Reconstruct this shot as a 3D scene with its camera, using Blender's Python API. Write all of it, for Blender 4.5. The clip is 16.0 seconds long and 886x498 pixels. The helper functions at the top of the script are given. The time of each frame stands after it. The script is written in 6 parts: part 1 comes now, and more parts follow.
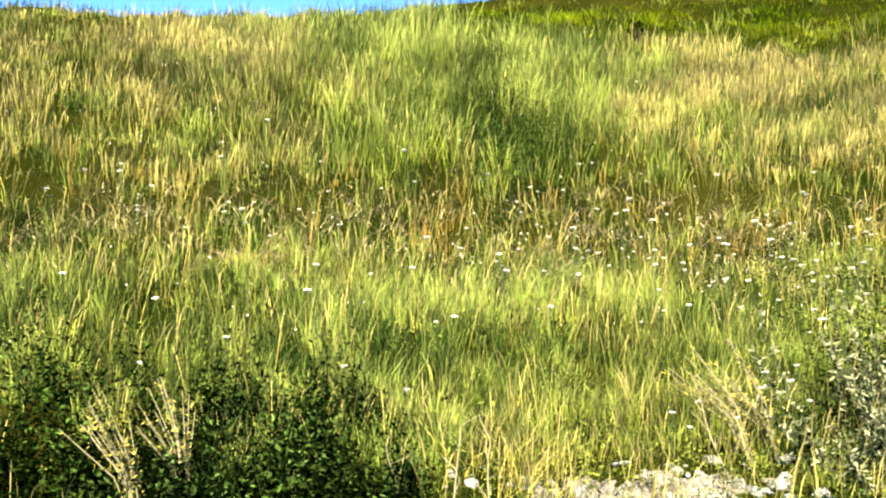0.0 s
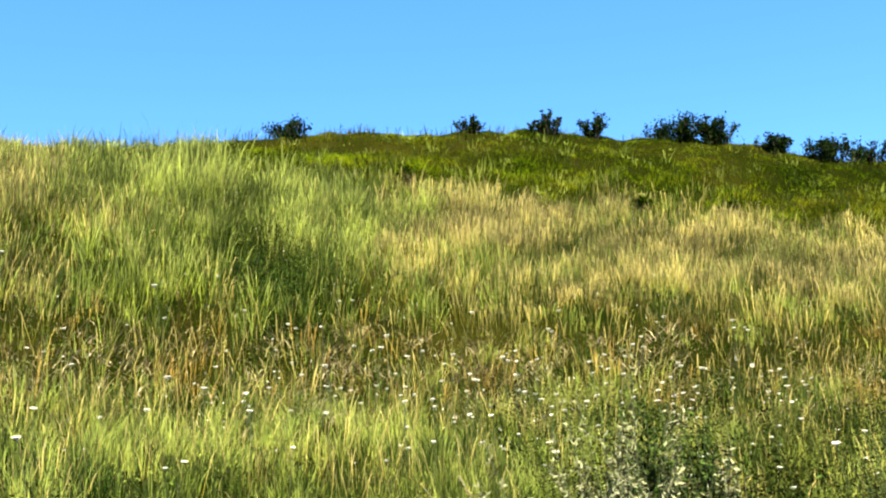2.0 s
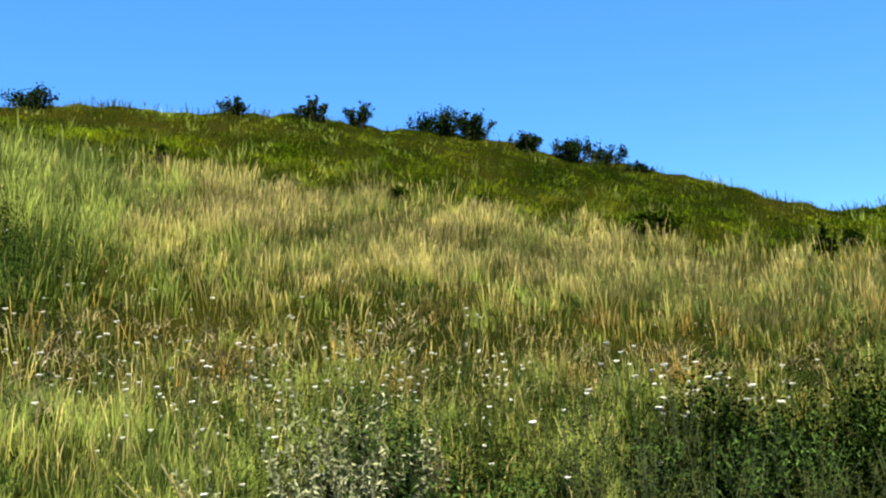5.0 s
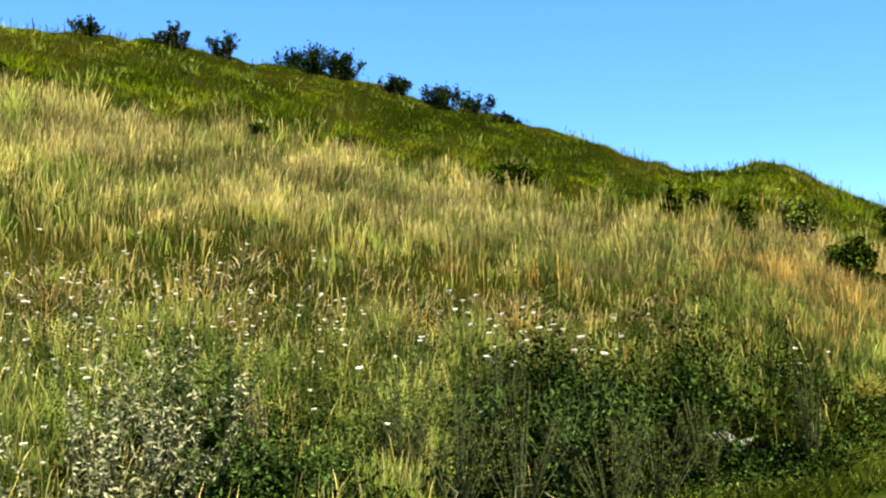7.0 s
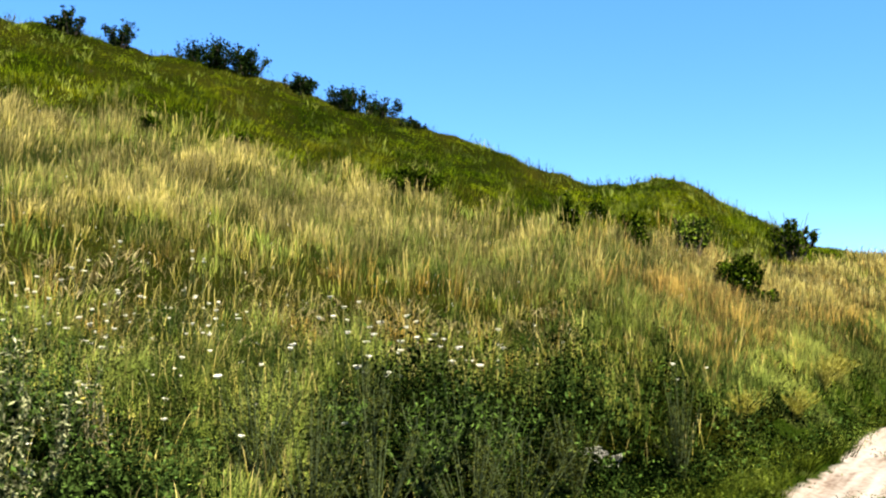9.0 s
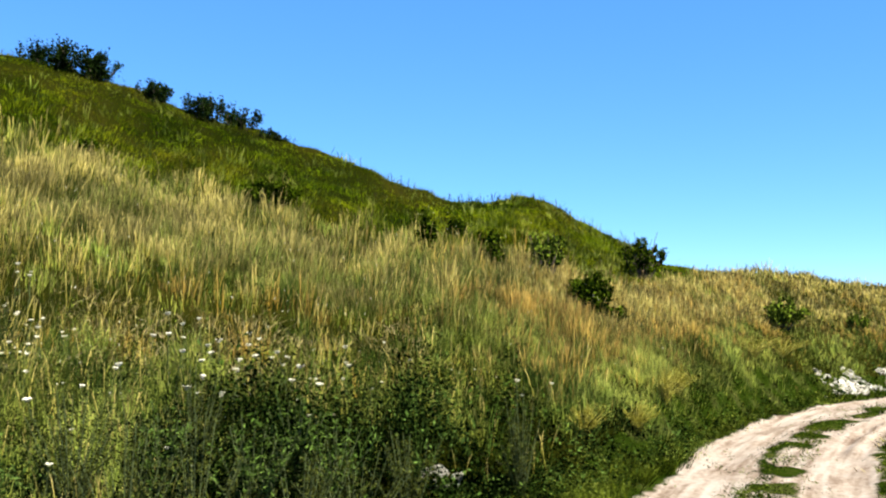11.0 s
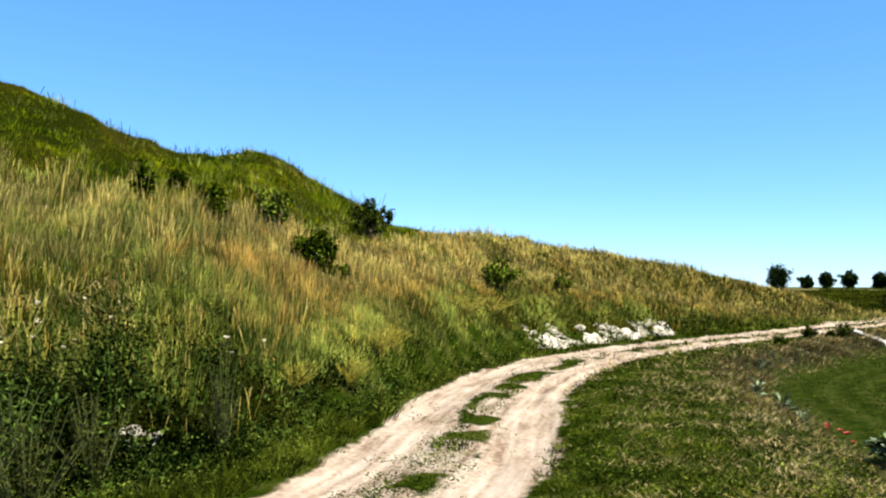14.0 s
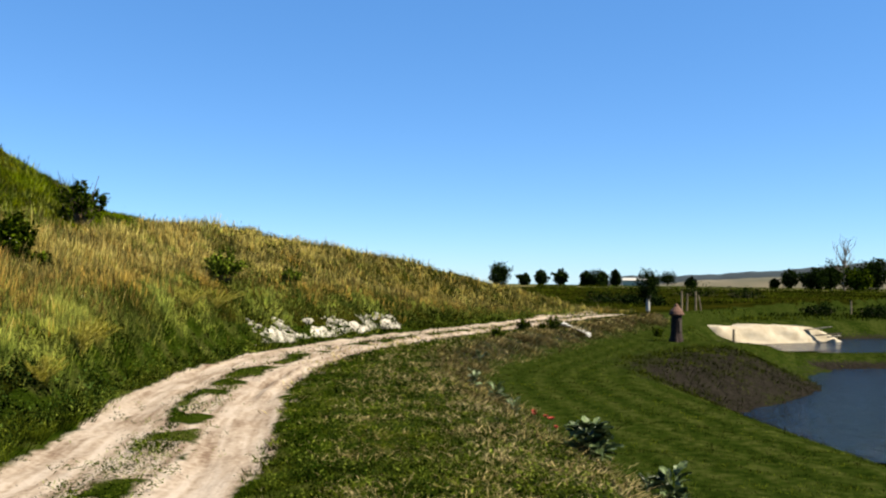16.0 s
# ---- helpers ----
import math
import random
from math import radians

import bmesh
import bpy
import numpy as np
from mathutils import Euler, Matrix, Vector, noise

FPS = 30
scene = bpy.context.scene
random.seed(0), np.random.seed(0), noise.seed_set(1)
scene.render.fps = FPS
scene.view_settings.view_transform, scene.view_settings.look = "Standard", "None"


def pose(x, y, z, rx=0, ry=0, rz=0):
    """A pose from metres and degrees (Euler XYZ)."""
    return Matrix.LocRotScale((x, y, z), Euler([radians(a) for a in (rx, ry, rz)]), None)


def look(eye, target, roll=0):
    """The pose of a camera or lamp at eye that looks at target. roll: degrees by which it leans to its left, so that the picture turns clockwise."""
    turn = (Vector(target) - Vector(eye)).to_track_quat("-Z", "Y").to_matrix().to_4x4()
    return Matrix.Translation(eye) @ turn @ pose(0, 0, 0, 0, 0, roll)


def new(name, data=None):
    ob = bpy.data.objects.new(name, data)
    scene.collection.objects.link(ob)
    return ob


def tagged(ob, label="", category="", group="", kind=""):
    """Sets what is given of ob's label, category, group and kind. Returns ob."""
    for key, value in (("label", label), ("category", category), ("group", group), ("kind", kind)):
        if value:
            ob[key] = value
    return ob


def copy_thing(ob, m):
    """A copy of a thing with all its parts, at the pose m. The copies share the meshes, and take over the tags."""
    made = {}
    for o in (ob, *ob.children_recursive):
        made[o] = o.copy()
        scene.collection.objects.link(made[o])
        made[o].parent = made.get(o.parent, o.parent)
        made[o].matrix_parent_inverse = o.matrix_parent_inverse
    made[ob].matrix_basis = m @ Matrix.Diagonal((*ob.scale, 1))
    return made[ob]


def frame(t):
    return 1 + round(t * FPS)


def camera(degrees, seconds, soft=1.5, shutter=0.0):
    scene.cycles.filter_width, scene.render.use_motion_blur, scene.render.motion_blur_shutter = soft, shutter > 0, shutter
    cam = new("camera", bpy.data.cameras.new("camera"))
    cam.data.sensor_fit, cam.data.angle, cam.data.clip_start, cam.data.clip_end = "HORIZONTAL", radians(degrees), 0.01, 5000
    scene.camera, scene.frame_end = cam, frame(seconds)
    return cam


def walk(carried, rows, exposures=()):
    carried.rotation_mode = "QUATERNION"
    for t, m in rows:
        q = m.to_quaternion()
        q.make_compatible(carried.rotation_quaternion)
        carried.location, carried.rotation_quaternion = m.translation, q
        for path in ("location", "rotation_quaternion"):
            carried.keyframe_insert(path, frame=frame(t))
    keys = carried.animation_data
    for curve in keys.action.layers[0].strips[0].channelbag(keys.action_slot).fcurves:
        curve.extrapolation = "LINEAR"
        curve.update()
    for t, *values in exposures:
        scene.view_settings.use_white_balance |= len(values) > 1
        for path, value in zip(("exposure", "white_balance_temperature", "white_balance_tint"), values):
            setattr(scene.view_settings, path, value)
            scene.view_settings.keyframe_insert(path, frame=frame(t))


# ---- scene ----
# ---- camera ----
cam = camera(53.5, 16.0, soft=2.2)
# seconds, x, y, z, heading, pitch, roll
STEPS = [
    (0.0, 0.004, 0.011, 1.621, -10.220, 1.334, -2.106),
    (0.5, 0.111, 0.004, 1.619, -15.146, 3.641, -1.851),
    (1.0, 0.213, -0.004, 1.617, -19.377, 6.054, -2.400),
    (1.5, 0.300, -0.029, 1.613, -22.194, 7.895, -2.756),
    (2.0, 0.363, -0.070, 1.607, -24.181, 9.599, -3.268),
    (2.5, 0.409, -0.123, 1.602, -25.903, 11.162, -3.432),
    (3.0, 0.448, -0.189, 1.595, -28.551, 13.387, -3.732),
    (3.5, 0.488, -0.257, 1.591, -31.208, 14.567, -4.018),
    (4.0, 0.539, -0.316, 1.590, -33.953, 13.651, -4.216),
    (4.5, 0.600, -0.367, 1.591, -36.249, 10.740, -4.049),
    (4.7, 0.628, -0.385, 1.591, -37.127, 9.377, -4.000),
    (6.8, 0.975, -0.556, 1.596, -45.616, 3.707, -2.140),
    (7.0, 1.013, -0.571, 1.596, -46.263, 3.651, -2.054),
    (7.5, 1.122, -0.605, 1.596, -47.699, 3.500, -1.712),
    (8.0, 1.241, -0.630, 1.598, -49.065, 3.444, -1.371),
    (8.5, 1.350, -0.653, 1.603, -50.268, 3.524, -1.099),
    (8.7, 1.387, -0.663, 1.605, -50.795, 3.663, -0.823),
    (10.8, 1.690, -0.795, 1.619, -59.078, 4.877, -0.598),
    (11.0, 1.711, -0.812, 1.619, -60.039, 4.831, -0.551),
    (11.5, 1.742, -0.869, 1.619, -62.404, 4.632, -0.501),
    (12.0, 1.763, -0.934, 1.617, -65.136, 4.279, -0.441),
    (12.5, 1.780, -0.982, 1.613, -67.847, 3.776, -0.363),
    (13.0, 1.798, -1.022, 1.608, -70.861, 3.154, -0.241),
    (13.5, 1.815, -1.058, 1.602, -73.658, 2.580, -0.076),
    (14.0, 1.832, -1.082, 1.595, -76.734, 2.094, 0.083),
    (14.5, 1.871, -1.097, 1.587, -79.548, 1.831, 0.298),
    (15.0, 1.959, -1.124, 1.576, -83.116, 1.849, 0.544),
    (15.5, 2.063, -1.164, 1.562, -87.657, 1.885, 0.635),
    (16.0, 2.156, -1.207, 1.546, -93.876, 1.883, 0.748),
]
walk(cam, [(t, pose(x, y, z, 90 + up, 0, yaw) @ pose(0, 0, 0, 0, 0, roll)) for t, x, y, z, yaw, up, roll in STEPS],
     exposures=[(0.0, 3.11, 6500, 10), (0.7, 2.93, 6500, 10), (1.5, 2.73, 6500, 10), (2.5, 2.53, 6250, 10), (3.5, 2.11, 5950, 10), (4.0, 1.98, 5900, 10), (4.5, 2.09, 5900, 10), (7.0, 2.46, 6450, 10), (8.5, 2.46, 6450, 10), (11.0, 2.23, 6300, 10), (13.5, 2.19, 6550, 10), (15.0, 2.06, 6750, 10), (16.0, 1.81, 6950, 10)])

# ---- light ----
SUN_AZ, SUN_EL = 200.0, 51.0      # compass angle from +y over +x, height
world = bpy.data.worlds.new("sky")
scene.world = world
world.use_nodes = True
wn = world.node_tree
sky = wn.nodes.new("ShaderNodeTexSky")
sky.sky_type, sky.sun_disc = "NISHITA", False
sky.sun_elevation, sky.sun_rotation = radians(SUN_EL), radians(SUN_AZ)
sky.altitude = 2000
sky.air_density, sky.dust_density, sky.ozone_density = 1.0, 0.0, 3.0
deep = wn.nodes.new("ShaderNodeHueSaturation")
deep.inputs["Saturation"].default_value = 1.06
blue = wn.nodes.new("ShaderNodeMix")
blue.data_type, blue.blend_type = "RGBA", "MULTIPLY"
blue.inputs["Factor"].default_value = 1.0
blue.inputs["B"].default_value = (0.81, 1.04, 1.2, 1)
wn.links.new(sky.outputs["Color"], deep.inputs["Color"])
wn.links.new(deep.outputs["Color"], blue.inputs["A"])
even = wn.nodes.new("ShaderNodeMix")      # a clear sky that pales little towards the horizon
even.data_type = "RGBA"
even.inputs["Factor"].default_value = 0.42
even.inputs["B"].default_value = (0.36, 1.86, 5.2, 1)
wn.links.new(blue.outputs["Result"], even.inputs["A"])
wn.links.new(even.outputs["Result"], wn.nodes["Background"].inputs["Color"])
wn.nodes["Background"].inputs["Strength"].default_value = 0.050
sun = new("sun", bpy.data.lights.new("sun", "SUN"))
sun.data.energy, sun.data.angle, sun.data.color = 5.0, radians(0.53), (1.0, 0.93, 0.78)
sa, se = radians(SUN_AZ), radians(SUN_EL)
sun.matrix_world = look((math.sin(sa) * math.cos(se) * 50, math.cos(sa) * math.cos(se) * 50, math.sin(se) * 50), (0, 0, 0))

# ---- materials ----


def make_mat(name, rough=0.9, spec=0.2):
    m = bpy.data.materials.new(name)
    m.use_nodes = True
    b = m.node_tree.nodes["Principled BSDF"]
    b.inputs["Roughness"].default_value = rough
    b.inputs["Specular IOR Level"].default_value = spec
    return m, m.node_tree.nodes, m.node_tree.links, b


def ramp(nodes, stops):
    r = nodes.new("ShaderNodeValToRGB")
    while len(r.color_ramp.elements) < len(stops):
        r.color_ramp.elements.new(0.5)
    for e, (p, c) in zip(r.color_ramp.elements, stops):
        e.position, e.color = p, (*c, 1)
    return r


def noise_node(nodes, links, scale, detail=4, coords="Object"):
    tc = nodes.new("ShaderNodeTexCoord")
    n = nodes.new("ShaderNodeTexNoise")
    n.inputs["Scale"].default_value, n.inputs["Detail"].default_value = scale, detail
    links.new(tc.outputs[coords], n.inputs["Vector"])
    return n


def blade_mat(name, low, high, tip, through_light=0.35, patch=0.6, patch_tint=(0.8, 0.8, 0.6), spec=0.0, rough=0.9, clump_shade=(0.62, 0.66, 0.55)):
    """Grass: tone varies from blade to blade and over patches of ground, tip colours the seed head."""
    m, n, l, b = make_mat(name, rough, spec)
    tone = n.new("ShaderNodeAttribute")
    tone.attribute_name = "tone"
    along = n.new("ShaderNodeAttribute")
    along.attribute_name = "along"
    # low tones drop towards black, standing in for shade between blades
    base = ramp(n, [(0.22, low), (0.55, tuple(0.65 * p + 0.35 * q for p, q in zip(low, high))), (0.90, high)])
    tip_tone = ramp(n, [(0.10, (0.12, 0.12, 0.12)), (0.85, (1, 1, 1))])
    l.new(tone.outputs["Fac"], tip_tone.inputs["Fac"])
    l.new(tone.outputs["Fac"], base.inputs["Fac"])
    big = noise_node(n, l, patch, 3)
    tint = n.new("ShaderNodeMix")
    tint.data_type, tint.blend_type = "RGBA", "MULTIPLY"
    bigr = ramp(n, [(0.38, (0, 0, 0)), (0.62, (1, 1, 1))])
    l.new(big.outputs["Fac"], bigr.inputs["Fac"])
    l.new(bigr.outputs["Color"], tint.inputs["Factor"])
    l.new(base.outputs["Color"], tint.inputs["A"])
    tint.inputs["B"].default_value = (*patch_tint, 1)
    # dark mottling multiplied into the colour, as shaded gaps between clumps
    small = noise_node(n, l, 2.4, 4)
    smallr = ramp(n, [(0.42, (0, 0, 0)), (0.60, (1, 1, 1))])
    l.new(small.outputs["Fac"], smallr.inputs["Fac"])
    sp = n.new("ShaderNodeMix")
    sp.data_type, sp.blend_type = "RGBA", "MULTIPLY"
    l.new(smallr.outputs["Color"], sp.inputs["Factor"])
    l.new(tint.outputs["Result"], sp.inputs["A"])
    sp.inputs["B"].default_value = (*clump_shade, 1)
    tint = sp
    mix = n.new("ShaderNodeMix")
    mix.data_type = "RGBA"
    mapr = ramp(n, [(0.35, (0, 0, 0)), (1.0, (0.5, 0.5, 0.5))])
    l.new(along.outputs["Fac"], mapr.inputs["Fac"])
    l.new(mapr.outputs["Color"], mix.inputs["Factor"])
    l.new(tint.outputs["Result"], mix.inputs["A"])
    tips = n.new("ShaderNodeMix")
    tips.data_type, tips.blend_type = "RGBA", "MULTIPLY"
    tips.inputs["Factor"].default_value = 1.0
    tips.inputs["A"].default_value = (*tip, 1)
    l.new(tip_tone.outputs["Color"], tips.inputs["B"])
    l.new(tips.outputs["Result"], mix.inputs["B"])
    l.new(mix.outputs["Result"], b.inputs["Base Color"])
    tr = n.new("ShaderNodeBsdfTranslucent")
    l.new(mix.outputs["Result"], tr.inputs["Color"])
    ms = n.new("ShaderNodeMixShader")
    ms.inputs["Fac"].default_value = through_light
    l.new(b.outputs["BSDF"], ms.inputs[1])
    l.new(tr.outputs["BSDF"], ms.inputs[2])
    l.new(ms.outputs["Shader"], n["Material Output"].inputs["Surface"])
    return m


def plain_mat(name, a, b_col, scale=8.0, rough=0.9, bump=0.3, detail=6, spec=0.2, fine=60.0):
    """A surface whose colour wanders between two tones at two scales, with fine relief."""
    m, n, l, b = make_mat(name, rough, spec)
    n1, n2 = noise_node(n, l, scale, detail), noise_node(n, l, fine, 3)
    add = n.new("ShaderNodeMath")
    add.operation = "MULTIPLY_ADD"
    add.inputs[1].default_value = 0.45
    l.new(n2.outputs["Fac"], add.inputs[0])
    l.new(n1.outputs["Fac"], add.inputs[2])
    r = ramp(n, [(0.5, a), (0.95, b_col)])
    l.new(add.outputs[0], r.inputs["Fac"])
    l.new(r.outputs["Color"], b.inputs["Base Color"])
    bp = n.new("ShaderNodeBump")
    bp.inputs["Strength"].default_value, bp.inputs["Distance"].default_value = bump, 0.02
    l.new(add.outputs[0], bp.inputs["Height"])
    l.new(bp.outputs["Normal"], b.inputs["Normal"])
    return m


M_GREEN = blade_mat("meadow_green", (0.0121, 0.0239, 0.0041), (0.233, 0.264, 0.0436), (0.25, 0.264, 0.0797), 0.08, patch_tint=(0.88, 0.80, 0.7), clump_shade=(0.62, 0.74, 0.6))
M_LUSH = blade_mat("hill_green", (0.00329, 0.0115, 0.000347), (0.14, 0.185, 0.00351), (0.125, 0.163, 0.00585), 0.08, patch=0.5, patch_tint=(1.05, 0.74, 0.8), clump_shade=(0.6, 0.7, 0.6))
M_TAN = blade_mat("dry_tan", (0.0224, 0.0253, 0.00475), (0.392, 0.313, 0.0639), (0.504, 0.404, 0.179), 0.08, patch=0.8, patch_tint=(0.72, 0.76, 0.55), clump_shade=(0.70, 0.74, 0.6))
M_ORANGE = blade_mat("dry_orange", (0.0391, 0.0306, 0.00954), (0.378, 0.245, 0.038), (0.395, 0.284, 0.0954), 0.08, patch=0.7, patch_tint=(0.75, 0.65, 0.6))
M_SILVER = blade_mat("silver_green", (0.0112, 0.0269, 0.00261), (0.237, 0.284, 0.0294), (0.347, 0.36, 0.11), 0.08)
M_WORM = blade_mat("wormwood_leaf", (0.0136, 0.0147, 0.00529), (0.25, 0.244, 0.134), (0.258, 0.256, 0.149), 0.08, clump_shade=(0.85, 0.87, 0.8))
# herb leaf, its low end almost black to paint the shaded gaps within
M_HERB = blade_mat("dark_herb_leaf", (0.000668, 0.00181, 0.000246), (0.0552, 0.0898, 0.0178), (0.0552, 0.0868, 0.0201), 0.04, clump_shade=(0.62, 0.70, 0.6))
M_WET = blade_mat("wet_meadow_green", (0.00726, 0.0124, 0.000907), (0.0575, 0.0706, 0.00545), (0.0605, 0.0706, 0.00726), 0.1, patch=0.06, patch_tint=(0.6, 0.65, 0.6))
M_YELLOW = blade_mat("bedstraw_yellow", (0.0808, 0.0726, 0.00605), (0.202, 0.174, 0.0282), (0.218, 0.186, 0.0403), 0.1, clump_shade=(0.85, 0.9, 0.8))
M_LAWN = blade_mat("short_turf", (0.00292, 0.00622, 0.000382), (0.0693, 0.0872, 0.00744), (0.0621, 0.0751, 0.0103), 0.08, patch=0.8, clump_shade=(0.75, 0.8, 0.7))
M_CLOVER = blade_mat("clover_leaf", (0.00765, 0.0158, 0.00153), (0.119, 0.147, 0.0229), (0.119, 0.143, 0.0268), 0.08, patch=0.8)
M_LITTER = blade_mat("dry_litter", (0.112, 0.0848, 0.0375), (0.338, 0.27, 0.145), (0.338, 0.276, 0.163), 0.05)
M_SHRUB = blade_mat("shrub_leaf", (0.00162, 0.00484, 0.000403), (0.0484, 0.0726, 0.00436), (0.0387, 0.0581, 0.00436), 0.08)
M_BROOM = blade_mat("broom_green", (0.0096, 0.0176, 0.0016), (0.116, 0.157, 0.0163), (0.116, 0.15, 0.0204), 0.1)
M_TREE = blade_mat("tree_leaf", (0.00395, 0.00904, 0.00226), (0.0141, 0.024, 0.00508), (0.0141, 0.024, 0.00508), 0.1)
M_WEED = blade_mat("broad_weed_leaf", (0.016, 0.0288, 0.0096), (0.1, 0.132, 0.06), (0.1, 0.132, 0.064), 0.08, spec=0.2, rough=0.5)
M_BARK = plain_mat("bark", (0.0262, 0.0196, 0.0131), (0.0698, 0.0523, 0.0371), 12)
M_DEADWOOD = plain_mat("dead_wood", (0.0767, 0.0661, 0.0523), (0.126, 0.112, 0.0943), 12)
M_STEM = plain_mat("green_stem", (0.0258, 0.0387, 0.0103), (0.0466, 0.0567, 0.018), 20)
M_STRAW = plain_mat("straw_stem", (0.145, 0.125, 0.0554), (0.207, 0.18, 0.0968), 20)
M_WHITE = plain_mat("white_petals", (0.295, 0.279, 0.197), (0.426, 0.402, 0.312), 60)
M_RED = plain_mat("poppy_petals", (0.18, 0.0115, 0.00738), (0.279, 0.0287, 0.0148), 60, rough=0.6)
M_CHALK = plain_mat("chalk_stone", (0.10, 0.088, 0.065), (0.36, 0.34, 0.29), 9.0, bump=0.8)
M_BANK = blade_mat("dry_bank_grass", (0.0342, 0.025, 0.00888), (0.355, 0.267, 0.115), (0.368, 0.287, 0.137), 0.06, clump_shade=(0.65, 0.66, 0.5))
M_MUGWORT = blade_mat("grey_green_mugwort", (0.00263, 0.00394, 0.0014), (0.0494, 0.0576, 0.0122), (0.0559, 0.0609, 0.0158), 0.04)
M_SCREE = plain_mat("pale_crumbled_earth", (0.0461, 0.0346, 0.0207), (0.184, 0.157, 0.116), 7.0, bump=0.9)
M_SAND = plain_mat("pale_sand_bank", (0.155, 0.128, 0.088), (0.25, 0.22, 0.165), 1.6, bump=0.5)
M_CONCRETE = plain_mat("concrete", (0.215, 0.212, 0.197), (0.276, 0.273, 0.259), 5)
M_HIVE = plain_mat("dark_weathered_wood", (0.00786, 0.00523, 0.00436), (0.0262, 0.0157, 0.0122), 14)
M_HIVE_ROOF = plain_mat("reddish_thatch", (0.0436, 0.0218, 0.0153), (0.0959, 0.0523, 0.0371), 20)
M_POST = plain_mat("post_wood", (0.0869, 0.0661, 0.0419), (0.147, 0.118, 0.0804), 14)
M_SOIL = plain_mat("dark_soil", (0.0262, 0.0209, 0.0167), (0.0594, 0.0489, 0.0384), 2.5, bump=0.6)

# ---- terrain ----
CX, CY = 1.2, -0.5      # the point about which the hill is laid out by compass angle
FOOT = [(-30, 7.0), (-12, 5.4), (-6, 4.8), (0, 4.4), (3, 4.0), (6, 3.1), (9, 2.5), (11, 2.35), (15.5, 2.3), (17.6, 2.1), (21.4, 1.3), (29.4, -2.2),
        (35.7, -6.2), (41, -10.2), (50, -18)]
ROAD_LINE = [(-40, 4.6), (-20, 3.3), (-8, 2.3), (0, 1.6), (5, 1.1), (9, 0.85), (12, 1.05), (15, 1.1), (18, 0.85), (20.7, 0.25), (26.4, -2.35), (31, -5.0),
             (40.3, -10.2), (50, -17.5), (62, -28)]
BANK_TOP = [(-40, -6), (-15, -4.2), (0, -3.3), (6, -2.9), (11.2, -2.5), (14.3, -2.2), (17.4, -2.05), (20, -2.2), (22.6, -2.9), (25, -4.1), (31.9, -7.6), (41, -13.0), (52, -22)]
POND_A = [(15.3, -9), (17.4, -9), (20.7, -9.2), (22, -10.6), (25, -13.2), (28, -14.3), (29.6, -16), (30.4, -18), (30.4, -34), (6, -36), (5, -12), (10, -9.4)]
POND_B = [(36.5, -15.6), (39.5, -16.6), (43, -20.5), (46, -27), (47, -40), (40, -44), (37.5, -27), (35.4, -18)]
WATER_Z = -1.3


def curve_points(poly, step=0.25):
    """A smooth line through the corners (Catmull-Rom), as an array."""
    p = np.array([poly[0], *poly, poly[-1]], float)
    out = []
    for i in range(1, len(p) - 2):
        n = max(2, int(np.linalg.norm(p[i + 1] - p[i]) / step))
        t = np.linspace(0, 1, n, endpoint=False)[:, None]
        a, b, c, d = p[i - 1], p[i], p[i + 1], p[i + 2]
        out.append(0.5 * (2 * b + (c - a) * t + (2 * a - 5 * b + 4 * c - d) * t**2 + (3 * b - a - 3 * c + d) * t**3))
    return np.concatenate([*out, p[-1:]])


def side_distance(line, x, y):
    """Distance from a line, positive on its right hand, and the place along it."""
    a, b = line[:-1], line[1:]
    best = np.full(x.shape, 1e9)
    side, place = np.zeros(x.shape), np.zeros(x.shape)
    seg = b - a
    ln = np.linalg.norm(seg, axis=1)
    start = np.concatenate([[0], np.cumsum(ln)[:-1]])
    for i in range(len(a)):
        t = np.clip(((x - a[i, 0]) * seg[i, 0] + (y - a[i, 1]) * seg[i, 1]) / ln[i]**2, 0, 1)
        dx, dy = x - a[i, 0] - t * seg[i, 0], y - a[i, 1] - t * seg[i, 1]
        d = dx * dx + dy * dy
        near = d < best
        best = np.where(near, d, best)
        side = np.where(near, np.sign(seg[i, 1] * dx - seg[i, 0] * dy), side)
        place = np.where(near, start[i] + t * ln[i], place)
    return np.sqrt(best) * side, place


def inside_distance(poly, x, y):
    """Distance from a closed outline, negative inside."""
    ring = curve_points([*poly, poly[0]], 1.0)
    d, _ = side_distance(ring, x, y)
    inside = np.zeros(x.shape, bool)
    for (x0, y0), (x1, y1) in zip(ring[:-1], ring[1:]):
        cross = ((y0 > y) != (y1 > y)) & (x < (x1 - x0) * (y - y0) / (y1 - y0 + 1e-12) + x0)
        inside ^= cross
    return np.where(inside, -np.abs(d), np.abs(d))


def smooth(a, b, v):
    t = np.clip((v - a) / (b - a), 0, 1)
    return t * t * (3 - 2 * t)


foot_line = curve_points(FOOT, 0.4)
road_line = curve_points(ROAD_LINE, 0.4)
bank_line = curve_points(BANK_TOP, 0.6)
foot_az = np.degrees(np.arctan2(foot_line[:, 0] - CX, foot_line[:, 1] - CY))
foot_r = np.hypot(foot_line[:, 0] - CX, foot_line[:, 1] - CY)

